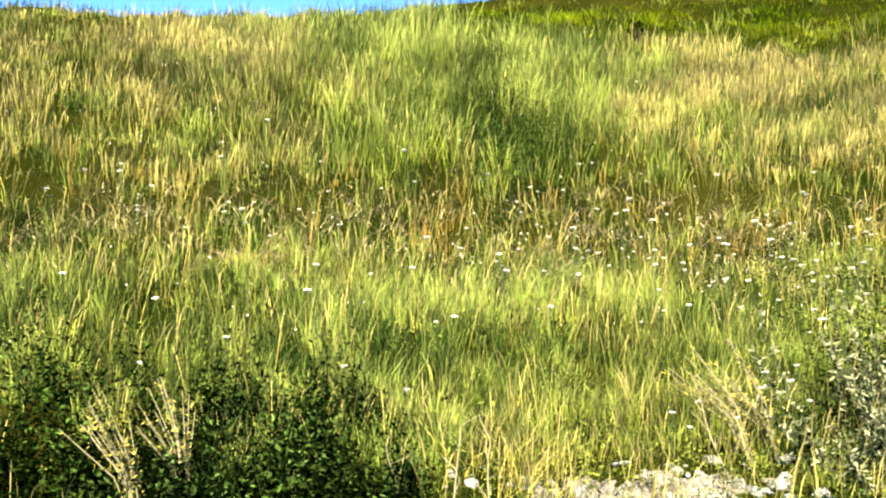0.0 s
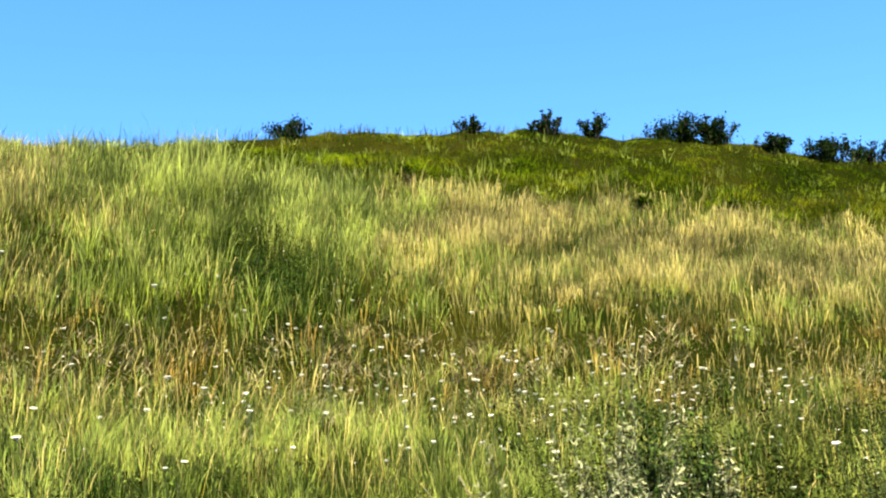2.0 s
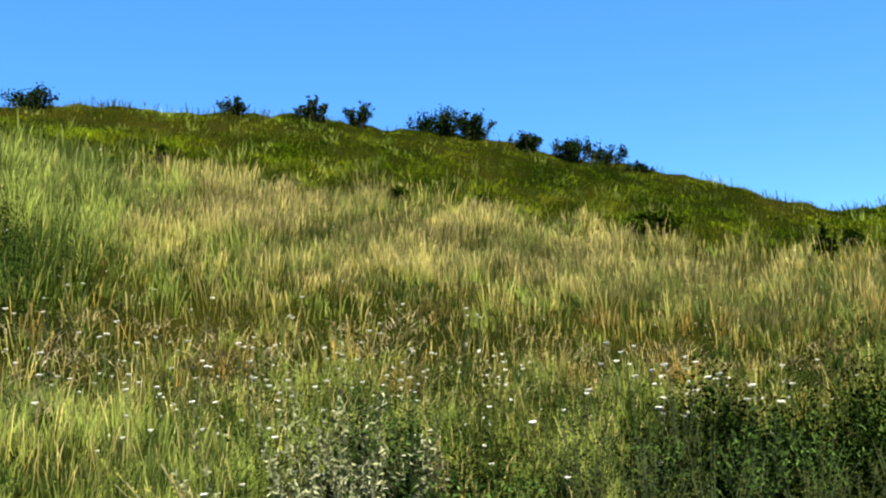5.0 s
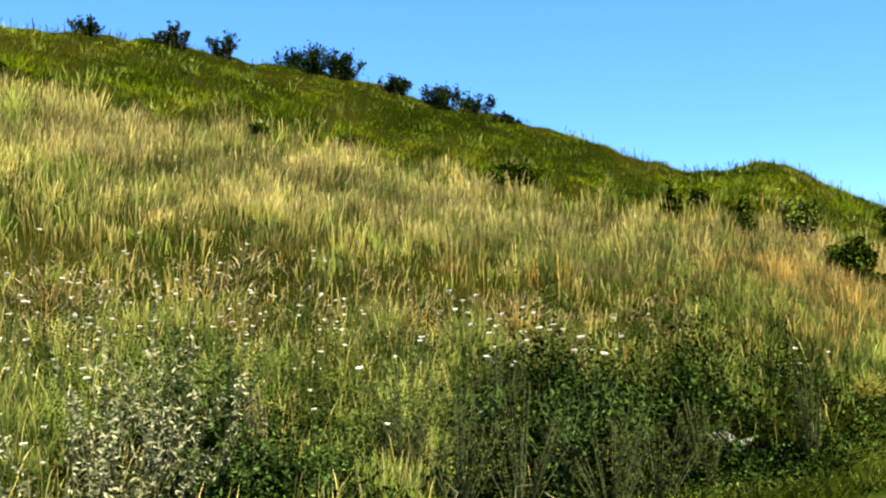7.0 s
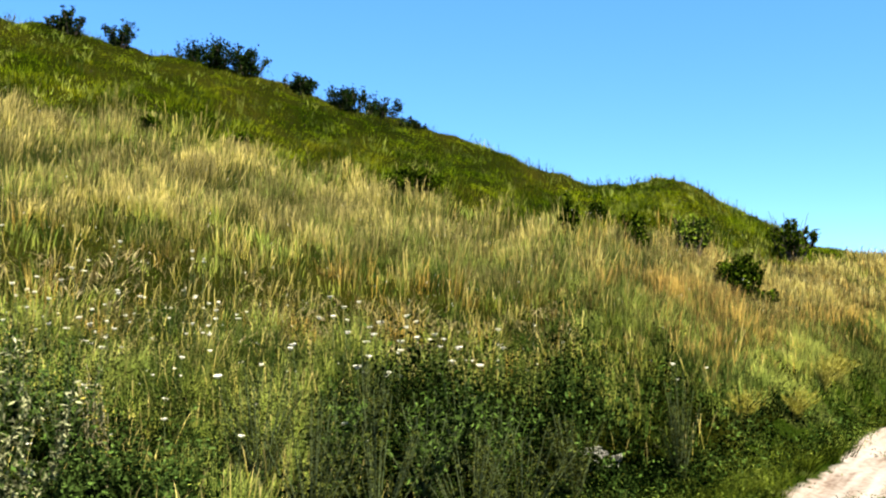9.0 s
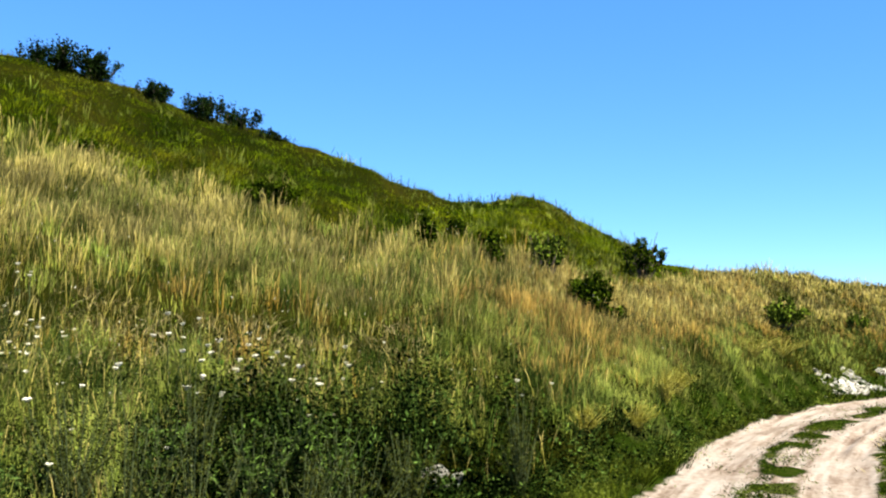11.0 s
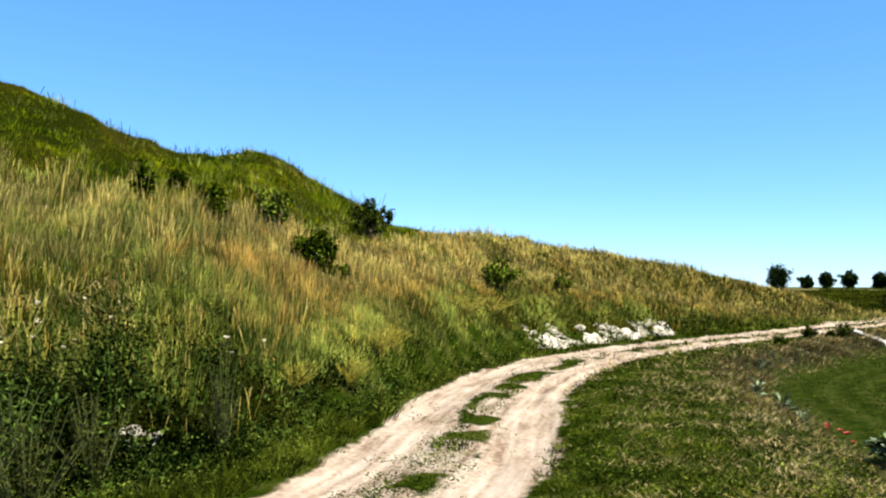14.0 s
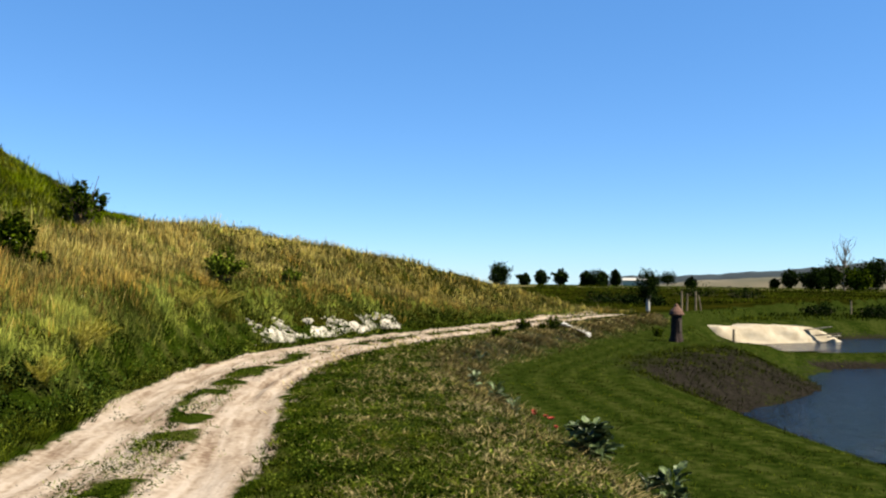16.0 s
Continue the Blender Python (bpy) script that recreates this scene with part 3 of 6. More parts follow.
def herb_cover(x, y, az, u):
    """How thickly leafy herbs stand, by place: at the bank's foot and in dark drifts."""
    az = az + 3.5 * wobble(x, y, 1.3, 48) + 2.0 * wobble(x, y, 0.5, 49)
    d = 0.95 * (1 - smooth(0.05, 0.15, u + 0.03 * wobble(x, y, 0.9, 43))) * (1 - smooth(-9, -1, az)) + 0.95 * (1 - smooth(0.15, 0.27, u + 0.04 * wobble(x, y, 0.9, 44))) * smooth(45, 53, az) * (1 - smooth(60, 66, az))
    d = np.maximum(d, 1.15 * (1 - smooth(0.06, 0.16, u + 0.03 * wobble(x, y, 1.1, 47))) * smooth(47, 54, az) * (1 - 0.35 * smooth(61, 67, az)))
    d = np.maximum(d, 0.95 * (1 - smooth(0.0, 0.10, u)) * smooth(60, 70, az))
    d = np.maximum(d, 0.9 * np.exp(-((az - 32) / 7) ** 2) * (1 - smooth(0.10, 0.20, u)))
    d = np.maximum(d, 0.45 * (1 - smooth(0.0, 0.10, u)))
    d = np.maximum(d, 0.95 * (1 - smooth(0.02, 0.06, u + 0.02 * wobble(x, y, 0.7, 40))) * (1 - smooth(-4, 1, az)))
    return np.clip(d * (0.9 + 0.45 * wobble(x, y, 0.8, 41)), 0, 1)


def bare_spot(x, y):
    """Where chalk rubble lies bare at the foot of the bank."""
    return (((x - 1.9) / 1.15) ** 2 + ((y - 4.85) / 0.55) ** 2 < 1 + 0.35 * wobble(x, y, 0.5, 25)) | (((x - 8.42) / 0.20) ** 2 + ((y - 3.15) / 0.16) ** 2 < 1)


def zones(az, r, u):
    """Weights of the plant kinds by place: bank, litter strip, dry shoulder, green hilltop."""
    gx, gy = CX + r * np.sin(np.radians(az)), CY + r * np.cos(np.radians(az))
    j = u + 0.030 * wobble(gx, gy, 2.6, 1) + 0.022 * wobble(gx, gy, 0.9, 4) + rng.normal(0, 0.015, len(u))
    p = 0.7 * wobble(gx, gy, 2.2, 2) + 0.5 * wobble(gx, gy, 0.8, 5)
    top = smooth(0.695, 0.725, j - 0.6 * (1 - smooth(2, 9, az)) + 0.13 * smooth(56, 63, az) - 0.14 * smooth(69, 76, az) - 0.5 * smooth(74, 82, az))
    shoulder = smooth(0.38, 0.42, j) * (1 - top)
    strip = smooth(0.28, 0.32, j) * (1 - smooth(0.39, 0.43, j)) * (1 - 0.6 * smooth(50, 64, az))
    silver = smooth(-10, 5, az + 5 * p) * (1 - smooth(8, 24, az + 5 * p)) * shoulder * np.clip(0.65 + 0.5 * wobble(gx, gy, 1.1, 3), 0, 0.95)
    east = smooth(60, 74, az)
    patch = smooth(-6, 3, az) * (1 - smooth(13, 19, az))
    tan = (shoulder - silver) * (1 - 0.8 * patch) * (1 - 0.35 * smooth(54, 62, az) * (1 - smooth(78, 85, az))) * (0.50 - 0.10 * smooth(40, 58, az) + 0.32 * east + 0.45 * np.clip(p, -1, 1)) * (1 - 0.4 * smooth(40, 48, az) * (1 - smooth(68, 76, az)) * (1 - smooth(0.54, 0.66, j)))
    orange = strip * np.clip(0.1 + 0.7 * wobble(gx, gy, 1.2, 6), 0.02, 0.8) + 0.32 * east * smooth(0.12, 0.3, j) * np.clip(1 + 1.3 * p, 0, 2.2) * (1 - top) + 0.06 * smooth(45, 60, az) * smooth(0.15, 0.3, u) * (1 - top)
    lush = top
    green = np.clip(1 - top - silver - tan - orange, 0.05, 1) * (1 - 0.7 * strip)
    return {"green": green, "lush": lush, "tan": np.clip(tan, 0, 1), "orange": np.clip(orange, 0, 1), "silver": silver}


KINDS = {  # height, width factor, material, label, seed head, tuft spread, blades a tuft, lean
    "green": (0.25, 1.05, M_GREEN, "tall fresh green meadow grass on the bank", 0.0, 0.08, 11, 0.34),
    "lush": (0.115, 0.85, M_LUSH, "short deep green grass covering the upper hill", 0.0, 0.16, 13, 0.45),
    "tan": (0.34, 0.66, M_TAN, "tall dry tan grass with pale seed heads", 0.5, 0.09, 11, 0.26),
    "orange": (0.30, 0.7, M_ORANGE, "withered orange-brown grass in a strip across the slope", 0.4, 0.08, 9, 0.20),
    "silver": (0.46, 0.75, M_SILVER, "pale silvery green grass in a broad patch", 0.5, 0.08, 11, 0.30),
}


def clump_tone(x, y, r, n_blade, seed, spread=0.20):
    """Tone of each tuft: drifts of three sizes over the ground, plus its own chance."""
    v = 0.36 + 0.30 * wobble(x, y, 0.32, seed) * (r < 12) + 0.26 * wobble(x, y, 0.95, seed + 1) + 0.20 * wobble(x, y, 3.1, seed + 2) + rng.normal(0, 0.20, len(x))
    return np.clip(np.repeat(v, n_blade) + rng.uniform(-spread, spread, len(x) * n_blade), 0, 1)


def tufts(x, y, r, k, spread):
    """k blades round each place, leaning outwards."""
    n = len(x)
    a, d = rng.uniform(0, 6.283, (n, k)), np.abs(rng.normal(0, 1, (n, k))) * (spread * np.maximum(0.6, r / 9))[:, None]
    ox, oy = np.cos(a), np.sin(a)
    return (x[:, None] + ox * d).ravel(), (y[:, None] + oy * d).ravel(), ox.ravel(), oy.ravel()


def build_meadow(total):
    near, hilltop = sow(total // 10, -30, 108, 4.2, 46), sow(total // 18, -12, 80, 13.0, 25)
    east = sow(total // 16, 62, 108, 11, 46)
    x, y, az, r, u = (np.concatenate(c) for c in zip(near, hilltop, east))
    gap = wobble(x, y, 0.45, 21) + 0.6 * wobble(x, y, 1.4, 22)
    keep = (u < 1.10) & (gap > rng.uniform(-1.5, 0.15, len(x))) & (herb_cover(x, y, az, u) < rng.uniform(0.15, 0.55, len(x)))
    strip = smooth(0.28, 0.33, u) * (1 - smooth(0.38, 0.43, u)) * (az < 60)
    keep &= rng.uniform(0, 1, len(x)) > 0.85 * strip
    keep &= ~bare_spot(x, y)
    keep &= ~((az > 54) & (u < 0.05) & (rng.uniform(0, 1, len(x)) < 0.85))
    x, y, az, r, u = x[keep], y[keep], az[keep], r[keep], u[keep]
    z = zones(az, r, u)
    names = list(z)
    w = np.stack([z[k] for k in names], 1)
    w /= w.sum(1, keepdims=True)
    pick = (rng.uniform(0, 1, len(x))[:, None] > np.cumsum(w, 1)).sum(1)
    clump = np.clip(1 + 0.42 * wobble(x, y, 0.7, 7) + 0.28 * wobble(x, y, 2.5, 8), 0.35, 1.7) * np.exp(rng.normal(0, 0.22, len(x)))
    for i, k in enumerate(names):
        s = pick == i
        hk, wk, mat, label, head, spread, per, lean = KINDS[k]
        low = smooth(0.0, 0.10, u[s]) * 0.5 + 0.5
        bx, by, ox, oy = tufts(x[s], y[s], r[s], per, spread)
        rr = np.repeat(r[s], per)
        low = low * (1 - 0.42 * smooth(66, 80, az[s])) * (1 - 0.45 * smooth(0.75, 0.98, u[s]) * (az[s] < 70))
        h = np.repeat(hk * low * clump[s], per) * rng.uniform(0.5, 1.15, len(bx))
        width = wk * np.maximum(0.0058, rr / 1555 * 0.92) * rng.uniform(0.7, 1.4, len(bx))
        drift = 0.10 * smooth(64, 78, az[s]) + 0.10 * np.exp(-((u[s] - 0.24) / 0.13) ** 2) * (1 - smooth(30, 38, az[s])) + 0.24 * np.exp(-((az[s] - 43.5) / 4.0) ** 2 - ((u[s] - 0.14) / 0.09) ** 2)
        tone = np.clip(clump_tone(x[s], y[s], r[s], per, 110 + 5 * i) + np.repeat(drift, per), 0, 1)
        blades(k + "_grass", bx, by, h, width, mat, label, head=head, ox=ox, oy=oy, lean=lean, tone=tone, plain=(rr > 13) & (head == 0))


build_meadow(760000)

# tall pale seed stalks that stand over the grass
x, y, az, r, u = sow(15000, -30, 80, 5.0, 17)
band = (u > 0.16) & (u < 0.68) & (herb_cover(x, y, az, u) < 0.4) & (wobble(x, y, 1.2, 31) + 0.6 * wobble(x, y, 0.5, 32) > rng.uniform(-0.1, 1.3, len(x)))
x, y, r = x[band], y[band], r[band]
blades("seed_stalks", x, y, rng.uniform(0.32, 0.55, len(x)), np.maximum(0.0038, r / 1555 * 0.6), M_TAN, "tall pale seed stalks over the meadow", head=0.7, lean=0.30,
       tone=rng.uniform(0.35, 1.0, len(x)))

x, y, az, r, u = sow(13000, -30, 70, 4.8, 11)
ok = (u > 0.02) & (u < 0.40) & (herb_cover(x, y, az, u) < 0.6) & (wobble(x, y, 0.8, 33) + 0.7 * wobble(x, y, 0.35, 34) > rng.uniform(-0.7, 1.3, len(x)))
x, y, r = x[ok], y[ok], r[ok]
blades("panicle_grass", x, y, rng.uniform(0.30, 0.55, len(x)), np.maximum(0.0038, r / 1555 * 0.6), M_TAN, "thin grass with pale nodding panicles on the bank", head=0.7, lean=0.32,
       tone=rng.uniform(0.25, 0.9, len(x)))
x, y, az, r, u = sow(6500, -6, 10, 5.0, 6.6)
ok = np.exp(-((az - 1.8) / 4.0) ** 2 - ((r - 5.75) / 0.45) ** 2) * (0.75 + 0.6 * wobble(x, y, 0.4, 37)) > rng.uniform(0.15, 1.0, len(x))
x, y, r = x[ok], y[ok], r[ok]
blades("dry_tangle", x, y, rng.uniform(0.10, 0.38, len(x)), rng.uniform(0.004, 0.008, len(x)), M_TAN, "pale dry grass stems tangled at the foot of the bank", lean=0.6, curl=0.8)
# withered grey-brown forbs standing in the strip across the slope
x, y, az, r, u = sow(44000, -30, 66, 7.0, 13)
ok = (np.exp(-((u - 0.355 + 0.03 * wobble(x, y, 1.5, 35)) / 0.055) ** 2) * (0.6 + 0.5 * wobble(x, y, 0.7, 36)) > rng.uniform(0.1, 1.0, len(x)))
WITHERED = x[ok], y[ok], r[ok]


def build_turf(n):
    """Short turf on the verge, between the ruts and on the lawn."""
    x, y, az, r = polar_points(n // 6, 60, 124, 6.0, 42)
    d, s = side_distance(road_line, x, y)
    bare = rut_profile(d, s)
    fd, _ = side_distance(foot_line, x, y)
    e, _ = side_distance(bank_line, x, y)
    q = np.minimum(inside_distance(POND_A, x, y), inside_distance(POND_B, x, y))
    soil = np.exp(-(((x - 21.3) / 3.4) ** 2 + ((y + 8.6) / 1.6) ** 2)) + np.exp(-(((x - 25.5) / 3.0) ** 2 + ((y + 11.6) / 2.0) ** 2))
    thin = np.where(np.abs(d) < 1.0, 0.30 + 0.9 * wobble(x, y, 0.8, 9), 0.75 + 0.4 * wobble(x, y, 0.7, 10) + 0.3 * wobble(x, y, 2.2, 11))
    thin = thin * (1 - 0.8 * np.exp(-((e - 0.35) / 0.65) ** 2) * (x < 30)) * (1 - 0.35 * np.clip(soil, 0, 1))
    n = len(x)
    ok = (fd > -0.1) & (bare < rng.uniform(0.05, 0.5, n)) & (q > 0.05) & (rng.uniform(0, 1, n) < thin)
    x, y, r, e, fd = x[ok], y[ok], r[ok], e[ok], fd[ok]
    k = 5
    bx, by, ox, oy = tufts(x, y, r, k, 0.035)
    h = np.repeat(np.where(e > 1.0, 0.045, 0.065) * rng.uniform(0.4, 1.5, len(x)) * np.where(fd < 0.8, 2.2, 1.0), k) * rng.uniform(0.6, 1.2, len(bx))
    w = np.maximum(0.009, np.repeat(r, k) / 1555 * 1.7) * rng.uniform(0.7, 1.3, len(bx))
    blades("turf", bx, by, h, w, M_LAWN, "short green turf on the verge and the mown lawn", lean=0.9, ox=ox, oy=oy, plain=np.ones(len(bx), bool),
           tone=clump_tone(x, y, r, k, 140))
    # straw lying in the withered strip of the slope
    x, y, az, r, u = sow(46000, -30, 62, 6.0, 13)
    ok = (smooth(0.22, 0.28, u) * (1 - smooth(0.36, 0.42, u)) * (0.6 + 0.6 * wobble(x, y, 1.1, 18)) > rng.uniform(0.1, 1.0, len(x)))
    x, y, r = x[ok], y[ok], r[ok]
    blades("fallen_straw", x, y, rng.uniform(0.08, 0.2, len(x)), np.maximum(0.012, r / 1555 * 1.8), M_LITTER, "pale fallen straw in a strip across the slope", lean=1.6, category="litter")
    # cut stalks and pale litter on the verge's edge
    x, y, az, r = polar_points(150000, 80, 124, 6.0, 38)
    e, _ = side_distance(bank_line, x, y)
    ok = ((np.exp(-((e - 0.35) / 0.8) ** 2) + 0.55 * smooth(-3.2, -0.8, e) * (e < 0)) * (0.65 + 0.6 * wobble(x, y, 1.0, 17)) > rng.uniform(0.12, 1.1, len(x)))
    x, y, r = x[ok], y[ok], r[ok]
    blades("cut_litter", x, y, rng.uniform(0.03, 0.09, len(x)), np.maximum(0.010, r / 1555 * 1.6), M_LITTER, "dry cut stalks lying along the verge", lean=2.2, category="litter")


build_turf(640000)

# dry grass hanging over the little bank between verge and lawn
x, y = rng.uniform(7, 42, 60000), rng.uniform(-14, -1.2, 60000)
e, _ = side_distance(bank_line, x, y)
ok = (np.exp(-((e - 0.55) / 0.62) ** 2) * (0.7 + 0.55 * wobble(x, y, 1.3, 28)) * (0.45 + 0.55 * smooth(11, 17, x)) > rng.uniform(0.1, 1.0, len(x)))
x, y = x[ok], y[ok]
r = np.hypot(x - CX, y - CY)
bx, by, ox, oy = tufts(x, y, r, 5, 0.04)
blades("bank_grass", bx, by, rng.uniform(0.05, 0.17, len(bx)), np.maximum(0.010, np.repeat(r, 5) / 1555 * 1.3), M_BANK, "dry tan grass hanging over the low bank", lean=0.9, ox=ox, oy=oy,
       plain=np.ones(len(bx), bool), wind=(-0.3, -0.5), tone=clump_tone(x, y, r, 5, 155))

# rank grass on the dark spur of soil between the ponds
x, y = rng.uniform(15, 31, 9000), rng.uniform(-15, -5, 9000)
spur = np.exp(-(((x - 21.3) / 3.4) ** 2 + ((y + 8.6) / 1.6) ** 2)) + np.exp(-(((x - 25.5) / 3.0) ** 2 + ((y + 11.6) / 2.0) ** 2))
q = np.minimum(inside_distance(POND_A, x, y), inside_distance(POND_B, x, y))
ok = (spur > 0.25) & (q > 0.25) & (wobble(x, y, 1.1, 23) + 0.7 * wobble(x, y, 2.8, 24) + 0.25 * (q - 1) > rng.uniform(-0.9, 1.2, len(x)))
x, y = x[ok], y[ok]
bx, by, ox, oy = tufts(x, y, np.full(len(x), 20.0), 6, 0.05)
blades("spur_grass", bx, by, rng.uniform(0.05, 0.16, len(bx)), np.full(len(bx), 0.018), M_WET, "rank dark grass on the bare soil spur", lean=0.8, ox=ox, oy=oy, plain=np.ones(len(bx), bool),
       tone=clump_tone(x, y, np.full(len(x), 20.0), 6, 150))


def leaf_cloud(points, size, stretch=1.6, flat=0.0, narrow=1.0, level=0.0):
    """Small pointed leaves at the given places, each a pair of triangles; level: how far they hold their faces to the sky."""
    n = len(points)
    d = rng.normal(size=(n, 3))
    d[:, 2] = d[:, 2] * (1 - flat) + 0.25
    d /= np.linalg.norm(d, axis=1)[:, None]
    s = np.cross(d, rng.normal(size=(n, 3)) * (1 - level) + np.array([0, 0, 1.6]) * level)
    s /= np.linalg.norm(s, axis=1)[:, None] + 1e-9
    size = np.broadcast_to(size, (n,)) * rng.uniform(0.6, 1.3, n)
    L, W = (size * stretch)[:, None], (size * 0.55)[:, None]
    W = W * narrow
    v = np.stack([points, points + d * L * 0.5 - s * W, points + d * L, points + d * L * 0.5 + s * W], 1)
    k = np.arange(n)[:, None] * 4
    tone = np.repeat(rng.uniform(0, 1, n), 4)
    return v.reshape(-1, 3), [k + np.array([[0, 1, 2]]), k + np.array([[0, 2, 3]])], {"tone": tone, "along": np.tile([0, .3, .6, .3], n)}


def tube(bm, pts, r0, r1, sides=5):
    """A tapered tube along points, into bm."""
    rings = []
    for i, p in enumerate(pts):
        q = Vector(pts[min(i + 1, len(pts) - 1)]) - Vector(pts[max(i - 1, 0)])
        q = q.normalized() if q.length > 1e-6 else Vector((0, 0, 1))
        a = q.orthogonal().normalized()
        b = q.cross(a)
        rad = r0 + (r1 - r0) * i / (len(pts) - 1)
        rings.append([bm.verts.new(Vector(p) + (a * math.cos(6.2832 * k / sides) + b * math.sin(6.2832 * k / sides)) * rad) for k in range(sides)])
    for u, v in zip(rings[:-1], rings[1:]):
        for k in range(sides):
            bm.faces.new((u[k], u[(k + 1) % sides], v[(k + 1) % sides], v[k]))
    bm.faces.new(rings[0][::-1])
    bm.faces.new(rings[-1])


def part(name, bm, material, parent, label=""):
    """Links a bmesh as one mesh object under a thing or a part."""
    me = bpy.data.meshes.new(name)
    bm.to_mesh(me)
    bm.free()
    me.materials.append(material)
    ob = new(name, me)
    ob.parent = parent
    if label:
        tagged(ob, label)
    return ob


def empty_at(name, x, y, z, turn=0.0):
    ob = new(name)
    ob.matrix_world = pose(x, y, z, 0, 0, turn)
    ob.empty_display_size = 0.2
    return ob


def ground_z(x, y):
    return float(height(np.array([x]), np.array([y]))[0])


def limb_points(rnd, start, direction, length, bend=0.25, n=5):
    pts, d = [Vector(start)], Vector(direction).normalized()
    for i in range(n - 1):
        d = (d + Vector((rnd.uniform(-bend, bend), rnd.uniform(-bend, bend), rnd.uniform(-bend * 0.3, bend * 0.6)))).normalized()
        pts.append(pts[-1] + d * length / (n - 1))
    return pts


def shrub(kind, x, y, wide, tall, leaves, leaf, mat, label, category, seed, open_crown=0.0, stems=11, group="", bark=None, spread=1.0, rise=0.1, sunk=0.04):
    """A woody plant: stems from the ground that fork, and leaves along the limbs down to the ground."""
    rnd = random.Random(seed)
    ob = empty_at(kind, x, y, ground_z(x, y) - sunk)
    tagged(ob, label, category, group)
    spots = []
    for i in range(stems):
        bm = bmesh.new()
        a = i * 2.4 + rnd.uniform(-0.5, 0.5)
        out = math.sqrt((i + 0.5) / stems) * spread
        d = Vector((math.cos(a) * out * wide * 0.5, math.sin(a) * out * wide * 0.5, tall * rnd.uniform(0.62, 1.0) * (1 - (0.45 if rise < 0.5 else 0.3) * out * out)))
        main = limb_points(rnd, (d.x * 0.25, d.y * 0.25, 0), d * 0.9, d.length * 0.92, 0.10)
        tube(bm, main, 0.016 * tall + 0.004, 0.004 * tall + 0.002)
        spots += [main[-1], main[-2], main[-2], main[-3]] if open_crown > 0.5 else [*main[1:], *[(p + q) / 2 for p, q in zip(main[:-1], main[1:])]]
        for _ in range(4):
            p = main[rnd.choice((1, 2, 3))]
            d2 = Vector((rnd.uniform(-1, 1), rnd.uniform(-1, 1), rnd.uniform(rise, 1.0 + 2 * rise)))
            twig = limb_points(rnd, p, d2, wide * rnd.uniform(0.10, 0.22 + 0.1 * rise), 0.2, 4)
            tube(bm, twig, 0.009 * tall + 0.002, 0.002 * tall + 0.001, 4)
            spots += [twig[-1], twig[-2]]
        part("stem", bm, bark or M_BARK, ob)
    for _ in range(9 if "bare twigs" in label else 0):
        bm = bmesh.new()
        a, o = rnd.uniform(0, 6.28), rnd.uniform(0.1, 0.45)
        tip = Vector((math.cos(a) * o * wide, math.sin(a) * o * wide, tall * rnd.uniform(0.75, 1.05)))
        tube(bm, limb_points(rnd, tip * 0.35, tip, tip.length * 0.75, 0.18, 5), 0.013, 0.005, 4)
        part("twig", bm, bark or M_BARK, ob)
    rg = np.random.default_rng(seed)
    c = np.array(spots)
    pick = rg.integers(0, len(c), leaves)
    blob = wide * (0.080 - 0.045 * open_crown)
    pts = c[pick] + np.clip(rg.normal(size=(leaves, 3)), -1.5, 1.5) * blob * rg.uniform(0.3, 1.1, (leaves, 1))
    pts[:, 2] = np.maximum(pts[:, 2], 0.02)
    v, f, at = leaf_cloud(pts, leaf)
    fo = new("foliage", fast_mesh("foliage", v, f, mat, at))
    fo.parent = ob
    return ob


def at_polar(az, r):
    return CX + r * math.sin(radians(az)), CY + r * math.cos(radians(az))


# shrubs of the skyline: compass angle, distance, width, height, leaves, openness
SKYLINE = [(11.6, 20.2, 1.15, 0.62, 1300, 0.3), (23.8, 20.9, 0.80, 0.70, 800, 0.5), (28.5, 20.9, 0.55, 0.62, 400, 0.8), (29.2, 20.9, 0.75, 0.92, 700, 0.9), (32.0, 20.9, 0.95, 0.82, 900, 0.8),
           (37.3, 20.9, 1.35, 0.70, 2600, 0.0), (39.8, 20.9, 0.85, 1.02, 2000, 0.0), (43.3, 20.9, 0.75, 0.75, 1300, 0.0), (46.4, 20.9, 1.1, 0.75, 1600, 0.1),
           (48.4, 20.9, 1.1, 0.6, 900, 0.6), (50.2, 20.9, 0.6, 0.3, 300, 0.9), (51.0, 20.9, 0.5, 0.3, 300, 0.9)]
for i, (az, r, w, h, n, o) in enumerate(SKYLINE):
    x, y = at_polar(az, r)
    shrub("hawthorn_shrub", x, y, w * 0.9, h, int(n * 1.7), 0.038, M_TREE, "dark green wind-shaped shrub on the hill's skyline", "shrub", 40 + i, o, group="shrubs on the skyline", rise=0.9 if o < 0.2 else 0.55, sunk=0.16)

